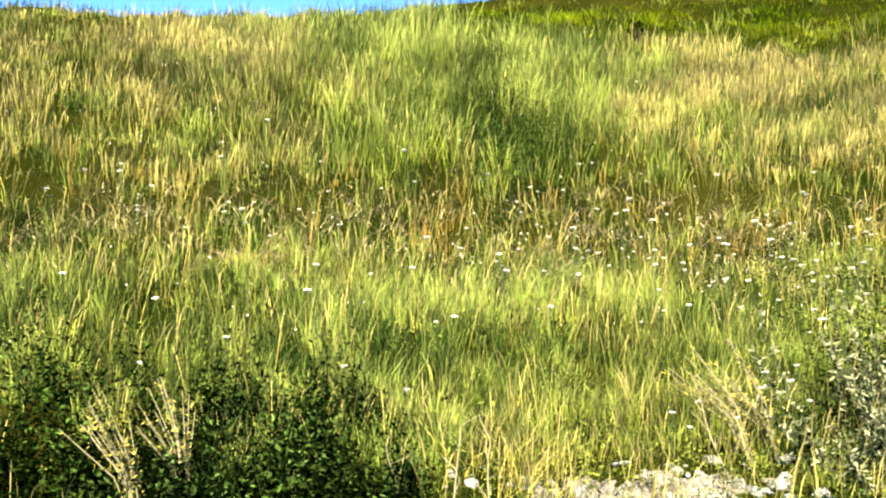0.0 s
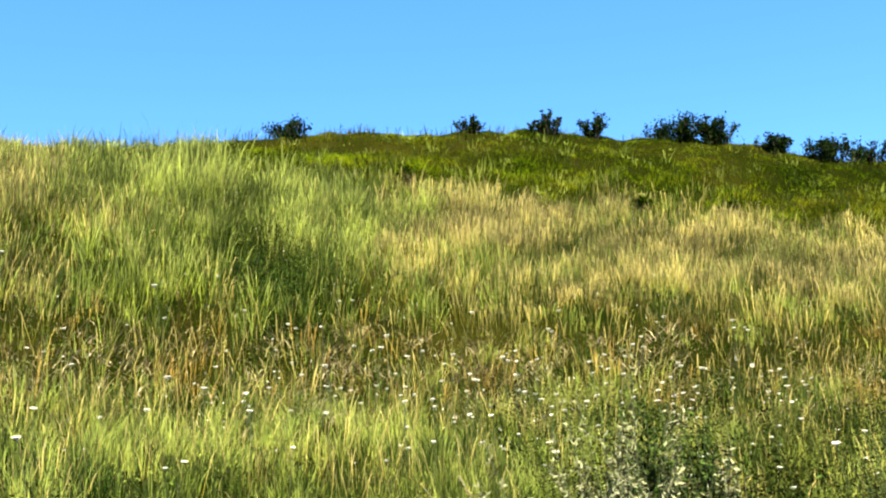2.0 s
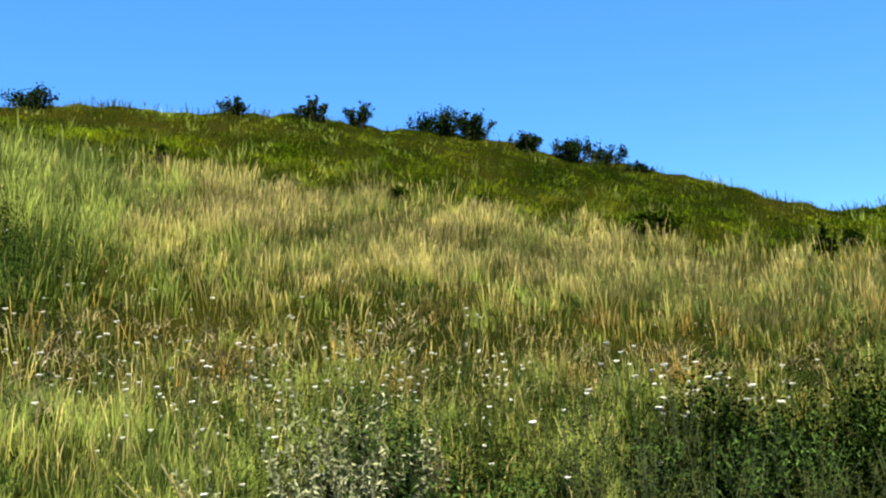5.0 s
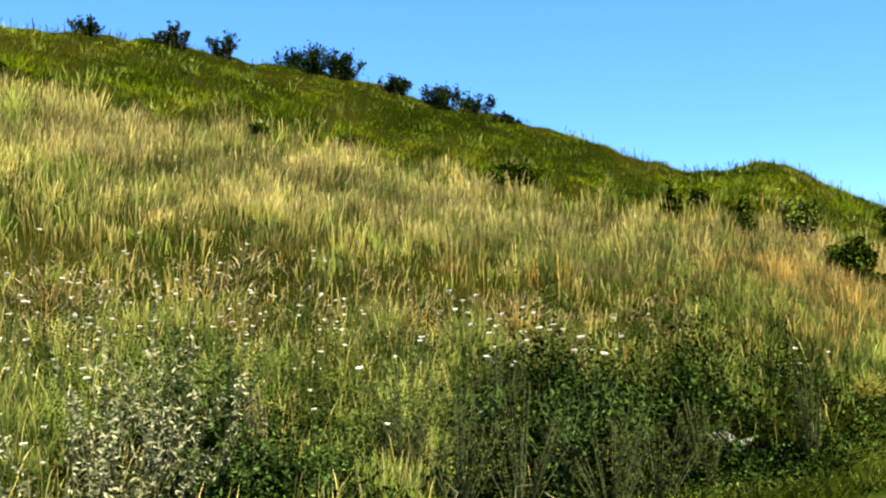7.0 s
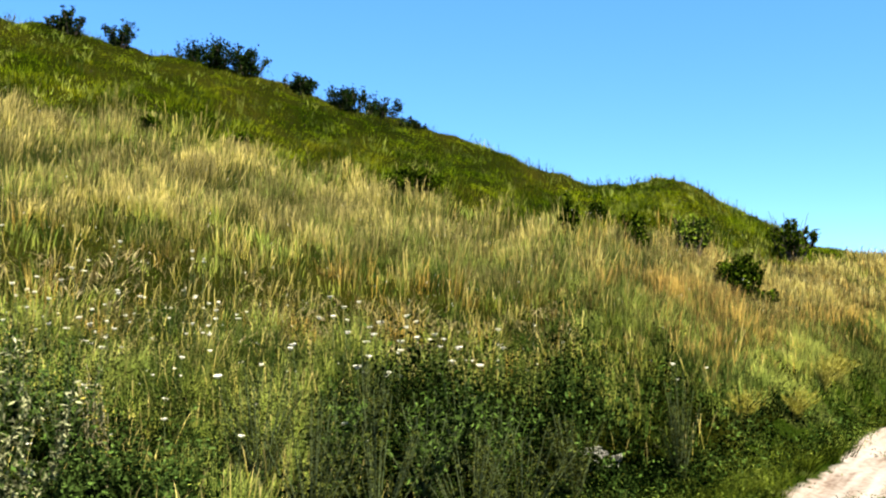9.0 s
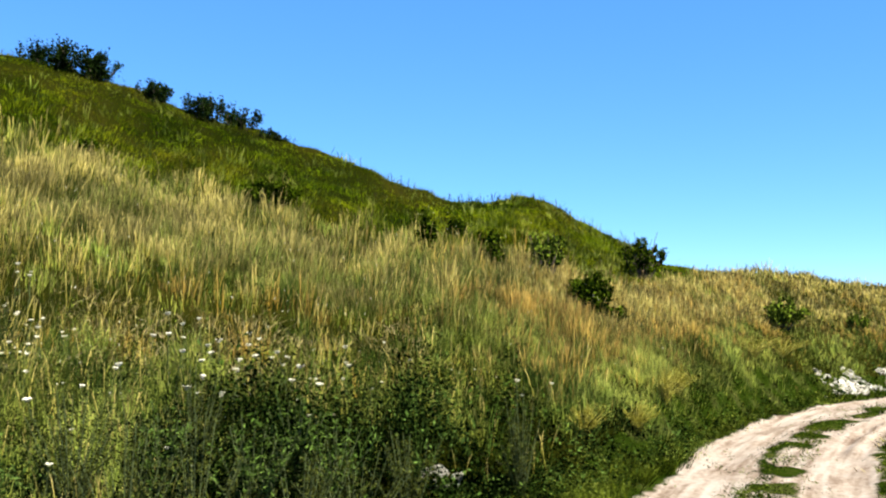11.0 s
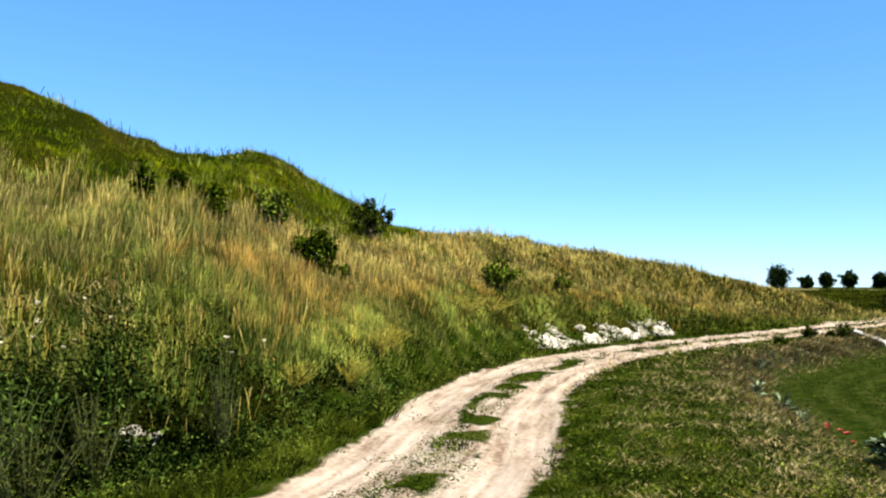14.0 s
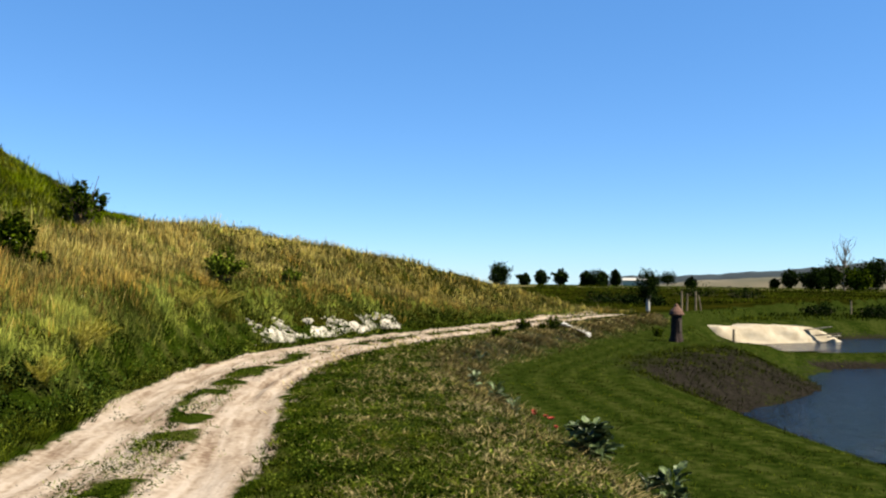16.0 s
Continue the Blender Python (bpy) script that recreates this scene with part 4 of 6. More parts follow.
SLOPE = [(60.9, 15.6, 0.28, 0.85, 2040, 0.0, "slim dark green upright shrub on the slope"), (62.5, 17.8, 0.36, 0.55, 1100, 0.3, "small dark green shrub under the knoll"),
         (65.0, 15.5, 0.50, 1.0, 2600, 0.2, "small dark green shrub in the dry grass"), (68.4, 16.5, 0.70, 1.1, 1000, 0.8, "airy green broom-like shrub"),
         (71.2, 16.0, 0.70, 0.95, 4800, 0.0, "rounded dense dark green shrub in the dry grass"), (72.6, 16.1, 0.42, 0.50, 1400, 0.2, "small green shrub beside the rounded one"),
         (74.0, 21.0, 1.15, 1.0, 1500, 0.9, "spiky dark shrub with bare twigs on the shoulder"),
         (82.1, 21.2, 0.95, 0.62, 1900, 0.6, "low soft green shrub in the golden grass"), (50.6, 16.9, 0.95, 0.55, 3800, 0.0, "low dark green bush below the hilltop"),
         (34.1, 16.5, 0.40, 0.32, 1100, 0.2, "low dark green bush below the hilltop"), (39.6, 17.0, 0.42, 0.30, 1000, 0.2, "low dark green bush below the hilltop"),
         (18.9, 17.0, 0.35, 0.50, 700, 0.7, "thin dark upright weed below the hilltop"),
         (86.0, 24.5, 0.5, 0.45, 850, 0.7, "low soft green shrub in the golden grass")]
for i, (az, r, w, h, n, o, label) in enumerate(SLOPE):
    x, y = at_polar(az, r)
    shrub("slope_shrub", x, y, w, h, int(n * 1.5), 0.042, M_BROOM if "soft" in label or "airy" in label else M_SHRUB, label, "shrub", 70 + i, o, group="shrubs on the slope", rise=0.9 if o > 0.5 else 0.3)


# ---- leafy herbs ----
def leafy_patch(name, x, y, h, per, leaf, mat, label, lean=0.25, shade=0.0, narrow=0.62, glints=0.0, painted_shade=0.0, level=0.0):
    """Leafy stalks as one mesh of many small leaves."""
    n = len(x)
    z = height(x, y)
    t = rng.uniform(0.12, 1.0, (n, per)) ** 0.8
    a, d = rng.uniform(0, 6.283, n), rng.uniform(0, lean, n)
    px = x[:, None] + (np.cos(a) * d * h)[:, None] * t + rng.normal(0, 0.025, (n, per))
    py = y[:, None] + (np.sin(a) * d * h)[:, None] * t + rng.normal(0, 0.025, (n, per))
    pz = z[:, None] + h[:, None] * t
    size = (leaf[:, None] * rng.uniform(0.55, 1.3, (n, 1)) * (1.15 - 0.7 * t)).ravel()
    v, f, at = leaf_cloud(np.stack([px.ravel(), py.ravel(), pz.ravel()], -1), size, 2.5, 0.35, narrow, level)
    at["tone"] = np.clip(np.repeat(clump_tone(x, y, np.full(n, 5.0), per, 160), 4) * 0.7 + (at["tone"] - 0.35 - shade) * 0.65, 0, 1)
    # tone taken off stalk by stalk: shade put into the leaf colour
    at["tone"] = np.clip(at["tone"] - np.repeat(np.broadcast_to(painted_shade, (n,)), per * 4), 0, 1)
    if glints > 0:      # a share of leaves is coloured brighter as painted sun glints, the rest darker
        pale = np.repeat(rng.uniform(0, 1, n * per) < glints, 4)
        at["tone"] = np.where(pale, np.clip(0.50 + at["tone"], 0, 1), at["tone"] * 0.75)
    return tagged(new(name, fast_mesh(name, v, f, mat, at)), label, "herbs", kind="stuff")


two = sow(72000, -30, 78, 4.3, 8.5), sow(62000, 60, 104, 7.6, 34)
x, y, az, r, u = (np.concatenate(c) for c in zip(*two))
ok = ~bare_spot(x, y) & (herb_cover(x, y, az, u) > rng.uniform(0.1, 1.0, len(x)))
x, y, r, u, az = x[ok], y[ok], r[ok], u[ok], az[ok]
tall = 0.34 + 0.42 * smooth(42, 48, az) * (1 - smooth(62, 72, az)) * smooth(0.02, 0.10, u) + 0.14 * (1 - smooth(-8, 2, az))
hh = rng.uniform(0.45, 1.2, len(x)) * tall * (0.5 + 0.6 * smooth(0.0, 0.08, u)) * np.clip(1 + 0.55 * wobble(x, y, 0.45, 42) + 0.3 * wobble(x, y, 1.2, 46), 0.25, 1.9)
# low clumps and the darkest stretches get their shade in the tone, tall ones less
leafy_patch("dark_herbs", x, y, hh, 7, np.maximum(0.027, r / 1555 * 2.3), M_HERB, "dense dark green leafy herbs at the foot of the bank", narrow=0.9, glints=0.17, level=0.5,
            painted_shade=0.05 + 0.20 * (1 - smooth(0, 6, az)) + 0.34 * smooth(43, 49, az) * (1 - 0.6 * smooth(60, 66, az)) - 0.22 * wobble(x, y, 0.45, 42) - 0.14 * wobble(x, y, 1.2, 46))

# dark grass blades standing up through the herbs
pickd = rng.uniform(0, 1, len(x)) < 0.025
bx, by, ox, oy = tufts(x[pickd], y[pickd], r[pickd], 5, 0.09)
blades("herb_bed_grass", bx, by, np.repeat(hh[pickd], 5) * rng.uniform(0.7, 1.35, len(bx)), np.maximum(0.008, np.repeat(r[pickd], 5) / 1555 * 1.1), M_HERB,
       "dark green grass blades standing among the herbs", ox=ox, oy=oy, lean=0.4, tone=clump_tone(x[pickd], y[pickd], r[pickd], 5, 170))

x, y, az, r, u = sow(120000, -30, 100, 5.0, 30)
ok = (u < 0.62) & (herb_cover(x, y, az, u) < 0.5) & (wobble(x, y, 0.9, 51) + 0.5 > rng.uniform(0.0, 1.2, len(x)))
x, y, r = x[ok], y[ok], r[ok]
leafy_patch("fresh_herbs", x, y, rng.uniform(0.12, 0.36, len(x)), 6, np.maximum(0.016, r / 1555 * 1.6), M_GREEN, "fresh green low herbs among the grass", level=0.6)

# bushy green herbs below the silvery patch
x, y, az, r, u = sow(34000, -5, 17, 9.5, 14.5)
ok = np.exp(-((az - 9) / 5.0) ** 2 - ((u - 0.47) / 0.09) ** 2) * (0.9 + 0.5 * wobble(x, y, 1.1, 45)) > rng.uniform(0.2, 1.0, len(x))
x, y, r = x[ok], y[ok], r[ok]
leafy_patch("bushy_herbs", x, y, rng.uniform(0.3, 0.6, len(x)), 6, r / 1555 * 2.6, M_HERB, "bushy green herbs at the foot of the silvery patch")

x, y, r = WITHERED
M_WITHERED = blade_mat("withered_forb", (0.02, 0.0146, 0.008), (0.27, 0.205, 0.115), (0.36, 0.28, 0.165), 0.04)
leafy_patch("withered_forbs", x, y, rng.uniform(0.15, 0.38, len(x)), 7, r / 1555 * 1.2, M_WITHERED, "withered grey-brown forbs across the slope")

M_PURPLE = blade_mat("purple_florets", (0.030, 0.018, 0.034), (0.105, 0.055, 0.125), (0.12, 0.065, 0.14), 0.05)
az_, rr_ = np.radians(rng.normal(20.0, 1.3, 46)), rng.normal(9.8, 0.28, 46)
x, y = CX + rr_ * np.sin(az_), CY + rr_ * np.cos(az_)
leafy_patch("purple_flowers", x, y, rng.uniform(0.30, 0.48, 46), 8, np.full(46, 0.014), M_PURPLE, "small purple wildflowers in the withered strip")

# clover and plantain leaves in the verge's turf
x, y, az, r = polar_points(60000, 66, 118, 6.0, 24)
e, _ = side_distance(bank_line, x, y)
d, st = side_distance(road_line, x, y)
fd, _ = side_distance(foot_line, x, y)
clumps = wobble(x, y, 0.45, 55) + 0.6 * wobble(x, y, 1.4, 56)
ok = (e < 0.7) & (fd > 0) & (rut_profile(d, st) < 0.3) & (clumps > rng.uniform(-0.7, 0.7, len(x)))
x, y, r = x[ok], y[ok], r[ok]
leafy_patch("verge_clover", x, y, rng.uniform(0.03, 0.10, len(x)), 4, np.maximum(0.019, r / 1555 * 2.1), M_CLOVER, "low clover and plantain leaves in the verge's turf", lean=0.6, narrow=0.8, glints=0.14)

# leafy clumps on the track's middle and small weeds in its ruts
x, y, az, r = polar_points(60000, 60, 108, 6.0, 30)
d, st = side_distance(road_line, x, y)
middle = (np.abs(d - 0.10) < 0.30 + 0.16 * wobble(x, y, 0.6, 62)) & (wobble(x, y, 0.7, 63) + 0.5 * wobble(x, y, 1.9, 64) > -0.15)
stray = (np.abs(d) < 1.15) & (wobble(x, y, 0.28, 65) + 0.5 * wobble(x, y, 0.9, 66) > 1.4)
ok = middle | stray
x, y, r = x[ok], y[ok], r[ok]
leafy_patch("track_weeds", x, y, rng.uniform(0.03, 0.10, len(x)), 4, np.maximum(0.015, r / 1555 * 1.5), M_CLOVER, "leafy clumps of weeds along the middle of the track", lean=0.7)

# low weeds creeping over the track's edge below the bank
x, y, az, r = polar_points(110000, 55, 106, 6.0, 40)
fd, _ = side_distance(foot_line, x, y)
edge = 0.34 + 0.16 * wobble(x, y, 1.6, 57) + 0.05 * wobble(x, y, 0.4, 58)
ok = (fd > -0.25) & (fd < edge)
x, y, r = x[ok], y[ok], r[ok]
leafy_patch("edge_weeds", x, y, rng.uniform(0.04, 0.20, len(x)), 4, np.maximum(0.014, r / 1555 * 1.6), M_GREEN, "low green weeds creeping over the track's edge", lean=0.6)

# thin dry weeds along the skyline
az_ = rng.uniform(-20, 100, 2600)
rr_ = np.interp(az_, AZ, RIDGE_R) * rng.uniform(0.965, 1.0, 2600)
x, y = CX + rr_ * np.sin(np.radians(az_)), CY + rr_ * np.cos(np.radians(az_))
ok = (wobble(x, y, 2.4, 59) + 0.5 * wobble(x, y, 0.8, 60) > rng.uniform(-0.9, 1.2, 2600)) & (rng.uniform(0, 1, 2600) > 0.5 * smooth(70, 76, az_))
x, y, rr_ = x[ok], y[ok], rr_[ok]
blades("skyline_stalks", x, y, rng.uniform(0.10, 0.34, len(x)) * rng.uniform(0.6, 1.2, len(x)), rr_ / 1555 * 1.1, M_MUGWORT, "thin grey-green weed stalks standing along the hill's skyline", head=0.6, lean=0.3)
x, y = x[::4], y[::4]
leafy_patch("skyline_weeds", x, y, rng.uniform(0.12, 0.34, len(x)), 9, np.full(len(x), 0.022), M_SHRUB, "thin dark weeds standing along the hill's skyline", lean=0.2)

# feathery grey-green tops over the dark herbs
x, y, az, r, u = sow(24000, 20, 70, 5.0, 9.0)
ok = (u > 0.08) & (u < 0.30) & (wobble(x, y, 1.0, 61) + 0.4 > rng.uniform(0, 1.3, len(x)))
x, y, r = x[ok], y[ok], r[ok]
leafy_patch("grey_herbs", x, y, rng.uniform(0.5, 1.0, len(x)), 8, np.full(len(x), 0.018), M_MUGWORT, "tall grey-green feathery herbs on the bank")

# white flower dots on the dry slope
x, y, az, r, u = sow(5200, -28, 80, 6.5, 19)
drift = 0.6 * np.exp(-((az - 48) / 9) ** 2) * smooth(0.48, 0.58, u) - 0.25
ok = (u > 0.12) & (u < 0.69) & (wobble(x, y, 2.2, 71) + drift > rng.uniform(-0.9, 0.9, len(x)))
x, y, r = x[ok], y[ok], r[ok]
z = height(x, y) + rng.uniform(0.42, 0.62, len(x))
v, f, at = leaf_cloud(np.stack([x, y, z], -1), np.maximum(0.012, r / 1555 * 1.0), 1.3, 0.9)
tagged(new("white_flower_dots", fast_mesh("white_flower_dots", v, f, M_WHITE, at)), "small white flowers scattered over the dry slope", "flowers", kind="stuff")


def yarrow_kind(seed):
    """One yarrow: a bent stalk with a flat white head of small florets."""
    rnd = random.Random(seed)
    bm = bmesh.new()
    top = Vector((rnd.uniform(-0.06, 0.06), rnd.uniform(-0.06, 0.06), 0.62))
    tube(bm, [Vector((0, 0, 0)), top * 0.5 + Vector((rnd.uniform(-.03, .03), 0, 0)), top], 0.004, 0.0025, 4)
    for _ in range(5):
        p = top * rnd.uniform(0.2, 0.8)
        a = rnd.uniform(0, 6.28)
        q = p + Vector((math.cos(a) * 0.05, math.sin(a) * 0.05, 0.03))
        tube(bm, [p, q], 0.004, 0.001, 3)
    me = bpy.data.meshes.new("yarrow")
    bm.to_mesh(me)
    bm.free()
    me.materials.append(M_STEM)
    ob = tagged(new("yarrow", me), "white yarrow in flower on a thin green stalk", "wildflower", "yarrows in the meadow")
    bm = bmesh.new()
    for _ in range(15):
        a, d = rnd.uniform(0, 6.28), 0.032 * math.sqrt(rnd.uniform(0, 1))
        c = top + Vector((math.cos(a) * d, math.sin(a) * d, 0.012 - d * d * 4))
        rim = [bm.verts.new(c + Vector((math.cos(k * 1.047) * 0.010, math.sin(k * 1.047) * 0.010, 0))) for k in range(6)]
        up, low = bm.verts.new(c + Vector((0, 0, 0.008))), bm.verts.new(top - Vector((0, 0, 0.02)))
        for k in range(6):
            bm.faces.new((rim[k], rim[(k + 1) % 6], up))
        bm.faces.new((rim[0], low, rim[3]))
    part("flower_head", bm, M_WHITE, ob, "flat white flower head")
    return ob


def plant_yarrows():
    kinds = [yarrow_kind(i) for i in range(4)]
    rnd = random.Random(8)
    x, y, az, r, u = sow(9000, -28, 72, 5.2, 11)
    dens = 0.45 * np.exp(-((az - 20) / 10) ** 2) + 0.5 * np.exp(-((az - 34) / 6) ** 2) + 0.9 * np.exp(-((az - 52) / 5) ** 2) * (u > 0.12) * (u < 0.25) + 0.55 * np.exp(-((u - 0.30) / 0.08) ** 2) * (az < 40) + 1.6 * np.exp(-((az - 51) / 3.5) ** 2 - ((u - 0.20) / 0.04) ** 2) + 0.1
    ok = (u > 0.06) & (u < 0.44) & (dens * (0.45 + 1.0 * wobble(x, y, 0.7, 81)) > rng.uniform(0, 1.3, len(x)))
    idx = np.flatnonzero(ok)[:290]
    for i, j in enumerate(idx):
        s = rnd.uniform(0.65, 1.05) * (1.25 if az[j] > 44 else 1.0)
        m = pose(x[j], y[j], ground_z(x[j], y[j]) - 0.02, rnd.uniform(-9, 9), rnd.uniform(-9, 9), rnd.uniform(0, 360)) @ Matrix.Diagonal((s, s, s, 1))
        if i < 4:
            kinds[i].matrix_basis = m
        else:
            copy_thing(kinds[i % 4], m)


plant_yarrows()


def spire_plant(kind, x, y, wide, tall, stems, per, leaf, mat, label, seed, stem_mat=None, lean=(0, 0), droop=0.0):
    """A bushy herb: many slender stems from one root, set with small leaves along their upper part."""
    rnd, rg = random.Random(seed), np.random.default_rng(seed)
    ob = tagged(empty_at(kind, x, y, ground_z(x, y) - 0.03), label, "herb")
    bm = bmesh.new()
    pts = []
    for _ in range(stems):
        a, o = rnd.uniform(0, 6.283), math.sqrt(rnd.uniform(0, 1))
        top = Vector((math.cos(a) * o * wide / 2 + lean[0] * tall, math.sin(a) * o * wide / 2 + lean[1] * tall, tall * rnd.uniform(0.6, 1.0) * (1 - 0.3 * o)))
        midp = Vector((top.x * (0.35 + 0.30 * droop), top.y * (0.35 + 0.30 * droop), top.z * (0.55 - 0.08 * droop)))
        tube(bm, [Vector((top.x * 0.05, top.y * 0.05, 0)), midp, top], 0.005, 0.002, 4)
        t = rg.uniform(0.1, 1.0, per)
        if droop > 0.8:
            t = np.clip(np.round(t * 13) / 13 + rg.normal(0, 0.012, per), 0.05, 1)
        q = np.where(t[:, None] < 0.5, np.array(midp) * (t[:, None] / 0.5), np.array(midp) + (np.array(top) - np.array(midp)) * ((t[:, None] - 0.5) / 0.5))
        pts.append(q + rg.normal(0, 0.014 if droop == 0 else 0.018, (per, 3)) * (1.25 - 0.7 * t[:, None]))
    part("stalk", bm, stem_mat or M_STEM, ob)
    v, f, at = leaf_cloud(np.concatenate(pts), leaf, 2.6, 0.0, 0.62)
    fo = new("foliage", fast_mesh("foliage", v, f, mat, at))
    fo.parent = ob
    return ob


for i, (az, r, w, h, lab) in enumerate([(24.5, 5.9, 1.0, 1.35, 0), (26.4, 6.0, 0.9, 1.5, 0), (21.6, 5.7, 0.9, 1.2, 0), (29.0, 6.0, 0.8, 1.15, 0), (31.0, 6.4, 0.6, 1.2, 1), (28.6, 6.8, 0.7, 1.3, 1), (23.2, 5.5, 0.9, 0.8, 0)]):
    x, y = at_polar(az, r)
    if lab:
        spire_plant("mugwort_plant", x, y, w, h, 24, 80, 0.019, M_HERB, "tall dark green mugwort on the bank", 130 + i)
    else:
        spire_plant("wormwood_plant", x, y, w * 1.7, h * 1.12, 9, 150, 0.018, M_WORM, "silvery wormwood with pale downy leaves", 130 + i, droop=1.0)
for i, (az, r, w, h) in enumerate([(50, 6.0, 0.7, 1.0), (53, 6.4, 0.8, 1.05), (56, 6.2, 0.7, 0.95), (59, 6.6, 0.8, 0.85), (47.5, 6.6, 0.6, 0.9), (62, 7.2, 0.7, 0.8), (68.3, 8.3, 0.35, 1.0), (55, 7.2, 0.6, 1.0), (46.0, 6.0, 0.7, 1.0), (49.0, 7.0, 0.7, 1.0), (57.5, 7.0, 0.7, 0.9), (42.5, 6.6, 0.6, 0.9)]):
    x, y = at_polar(az, r)
    if i % 3 == 1:
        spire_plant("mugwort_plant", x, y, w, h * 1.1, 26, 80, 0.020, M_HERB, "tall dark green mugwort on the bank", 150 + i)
    else:
        spire_plant("mugwort_plant", x, y, w * 1.1, h * 1.2, 24, 130, 0.0125, M_MUGWORT, "tall grey-green flowering mugwort on the bank", 150 + i, droop=0.5)
# pale feathery plumes leaning beside the wormwood
for i, (az, r, w, h, lx) in enumerate([(16.5, 5.8, 0.35, 0.95, -0.45), (18.0, 5.9, 0.3, 0.9, -0.35), (33.6, 6.5, 0.25, 1.05, -0.10), (32.6, 6.4, 0.22, 0.95, -0.05), (-20, 5.8, 0.4, 0.95, -0.25), (-17.5, 5.9, 0.4, 0.9, -0.15)]):
    x, y = at_polar(az, r)
    spire_plant("feather_grass", x, y, w, h, 16, 46, 0.012, M_TAN, "clump of pale feathery grass leaning in the wind", 180 + i, stem_mat=M_STRAW, lean=(lx, 0))
# yellow bedstraw by the track
M_YSTEM = plain_mat("yellow_stem", (0.18, 0.164, 0.0246), (0.344, 0.303, 0.0656), 20)
for i, (az, r, w, h) in enumerate([(75.9, 12.9, 0.7, 0.62), (74.4, 11.5, 0.6, 0.5), (76.6, 13.6, 0.5, 0.5), (80.6, 18.2, 1.2, 0.55), (82.0, 19.6, 1.2, 0.5), (71.5, 10.4, 0.5, 0.5)]):
    x, y = at_polar(az, r)
    spire_plant("bedstraw_plant", x, y, w, h, 42, 50, 0.012, M_YELLOW, "yellow-green flowering bedstraw beside the track", 170 + i, stem_mat=M_YSTEM, lean=(0, -0.1))


def dry_stalk(x, y, tall, seed, lean):
    """A dead pale plant: a leaning stalk with bare side twigs."""
    rnd = random.Random(seed)
    ob = tagged(empty_at("dry_stalk", x, y, ground_z(x, y) - 0.03), "pale dry dead plant stalk with bare twigs", "dead plant", "dry stalks")
    bm = bmesh.new()
    main = limb_points(rnd, (0, 0, 0), (lean[0], lean[1], 1), tall, 0.12, 6)
    tube(bm, main, 0.0055, 0.0025, 5)
    part("stalk", bm, M_STRAW, ob)
    for k in range(7):
        bm = bmesh.new()
        p = main[1 + k % 5]
        tw = limb_points(rnd, p, (rnd.uniform(-1, 1), rnd.uniform(-1, 1), rnd.uniform(0.2, 1)), tall * rnd.uniform(0.15, 0.3), 0.2, 4)
        tube(bm, tw, 0.003, 0.0015, 4)
        part("twig", bm, M_STRAW, ob)


for i, (az, r, h, lx, ly) in enumerate([(48.2, 5.2, 0.55, 0.5, -0.2), (49.4, 5.3, 0.5, 0.9, -0.3), (-4, 5.3, 0.6, 0.2, 0), (-1.5, 5.2, 0.55, 0.1, 0), (-6, 5.4, 0.5, -0.2, 0), (14.5, 5.6, 0.6, -0.35, 0.1),
                                            (43.5, 5.4, 0.5, 0.6, -0.3)]):
    x, y = at_polar(az, r)
    dry_stalk(x, y, h, 200 + i, (lx, ly))


# ---- chalk stones ----
def rock_mesh(seed, mat):
    rnd = random.Random(seed)
    bm = bmesh.new()
    bmesh.ops.create_icosphere(bm, subdivisions=2, radius=1.0)
    off = Vector((rnd.uniform(0, 50), rnd.uniform(0, 50), rnd.uniform(0, 50)))
    for v in bm.verts:
        v.co *= 1 + 0.35 * noise.noise(v.co * 1.3 + off) + 0.15 * noise.noise(v.co * 3.1 + off)
        v.co.z *= 0.6
    me = bpy.data.meshes.new("stone")
    bm.to_mesh(me)
    bm.free()
    me.materials.append(mat)
    return me


ROCKS = [rock_mesh(i, M_CHALK) for i in range(5)]


def stone_group(name, label, places, seed):
    """Loose stones bedded in one patch of ground."""
    rnd = random.Random(seed)
    x0, y0 = places[0][:2]
    ob = tagged(empty_at(name, x0, y0, ground_z(x0, y0)), label, "stones")
    for x, y, s, lift in places:
        st = new("stone", rnd.choice(ROCKS))
        st.parent = ob
        st.matrix_parent_inverse = ob.matrix_world.inverted()
        st.matrix_basis = pose(x, y, ground_z(x, y) + lift, rnd.uniform(-25, 25), rnd.uniform(-25, 25), rnd.uniform(0, 360)) @ Matrix.Diagonal((s, s * rnd.uniform(0.6, 1), s * rnd.uniform(0.6, 1), 1))
    return ob


rnd = random.Random(77)
places = []
for p, q in zip(foot_line[:-1], foot_line[1:]):
    if 20.8 < p[0] < 28.6:
        across = np.array([-(q - p)[1], (q - p)[0]]) / np.linalg.norm(q - p)
        for _ in range(30):
            k = rnd.uniform(0.0, 0.50)
            c = p + (q - p) * rnd.random() + across * k
            if wobble(c[0], c[1], 1.6, 95) > -0.55:
                places.append((c[0], c[1], rnd.uniform(0.03, 0.09), rnd.uniform(-0.03, 0.0)))
outcrop = stone_group("chalk_outcrop", "broken white chalk face cut into the bank beside the track", places, 5)


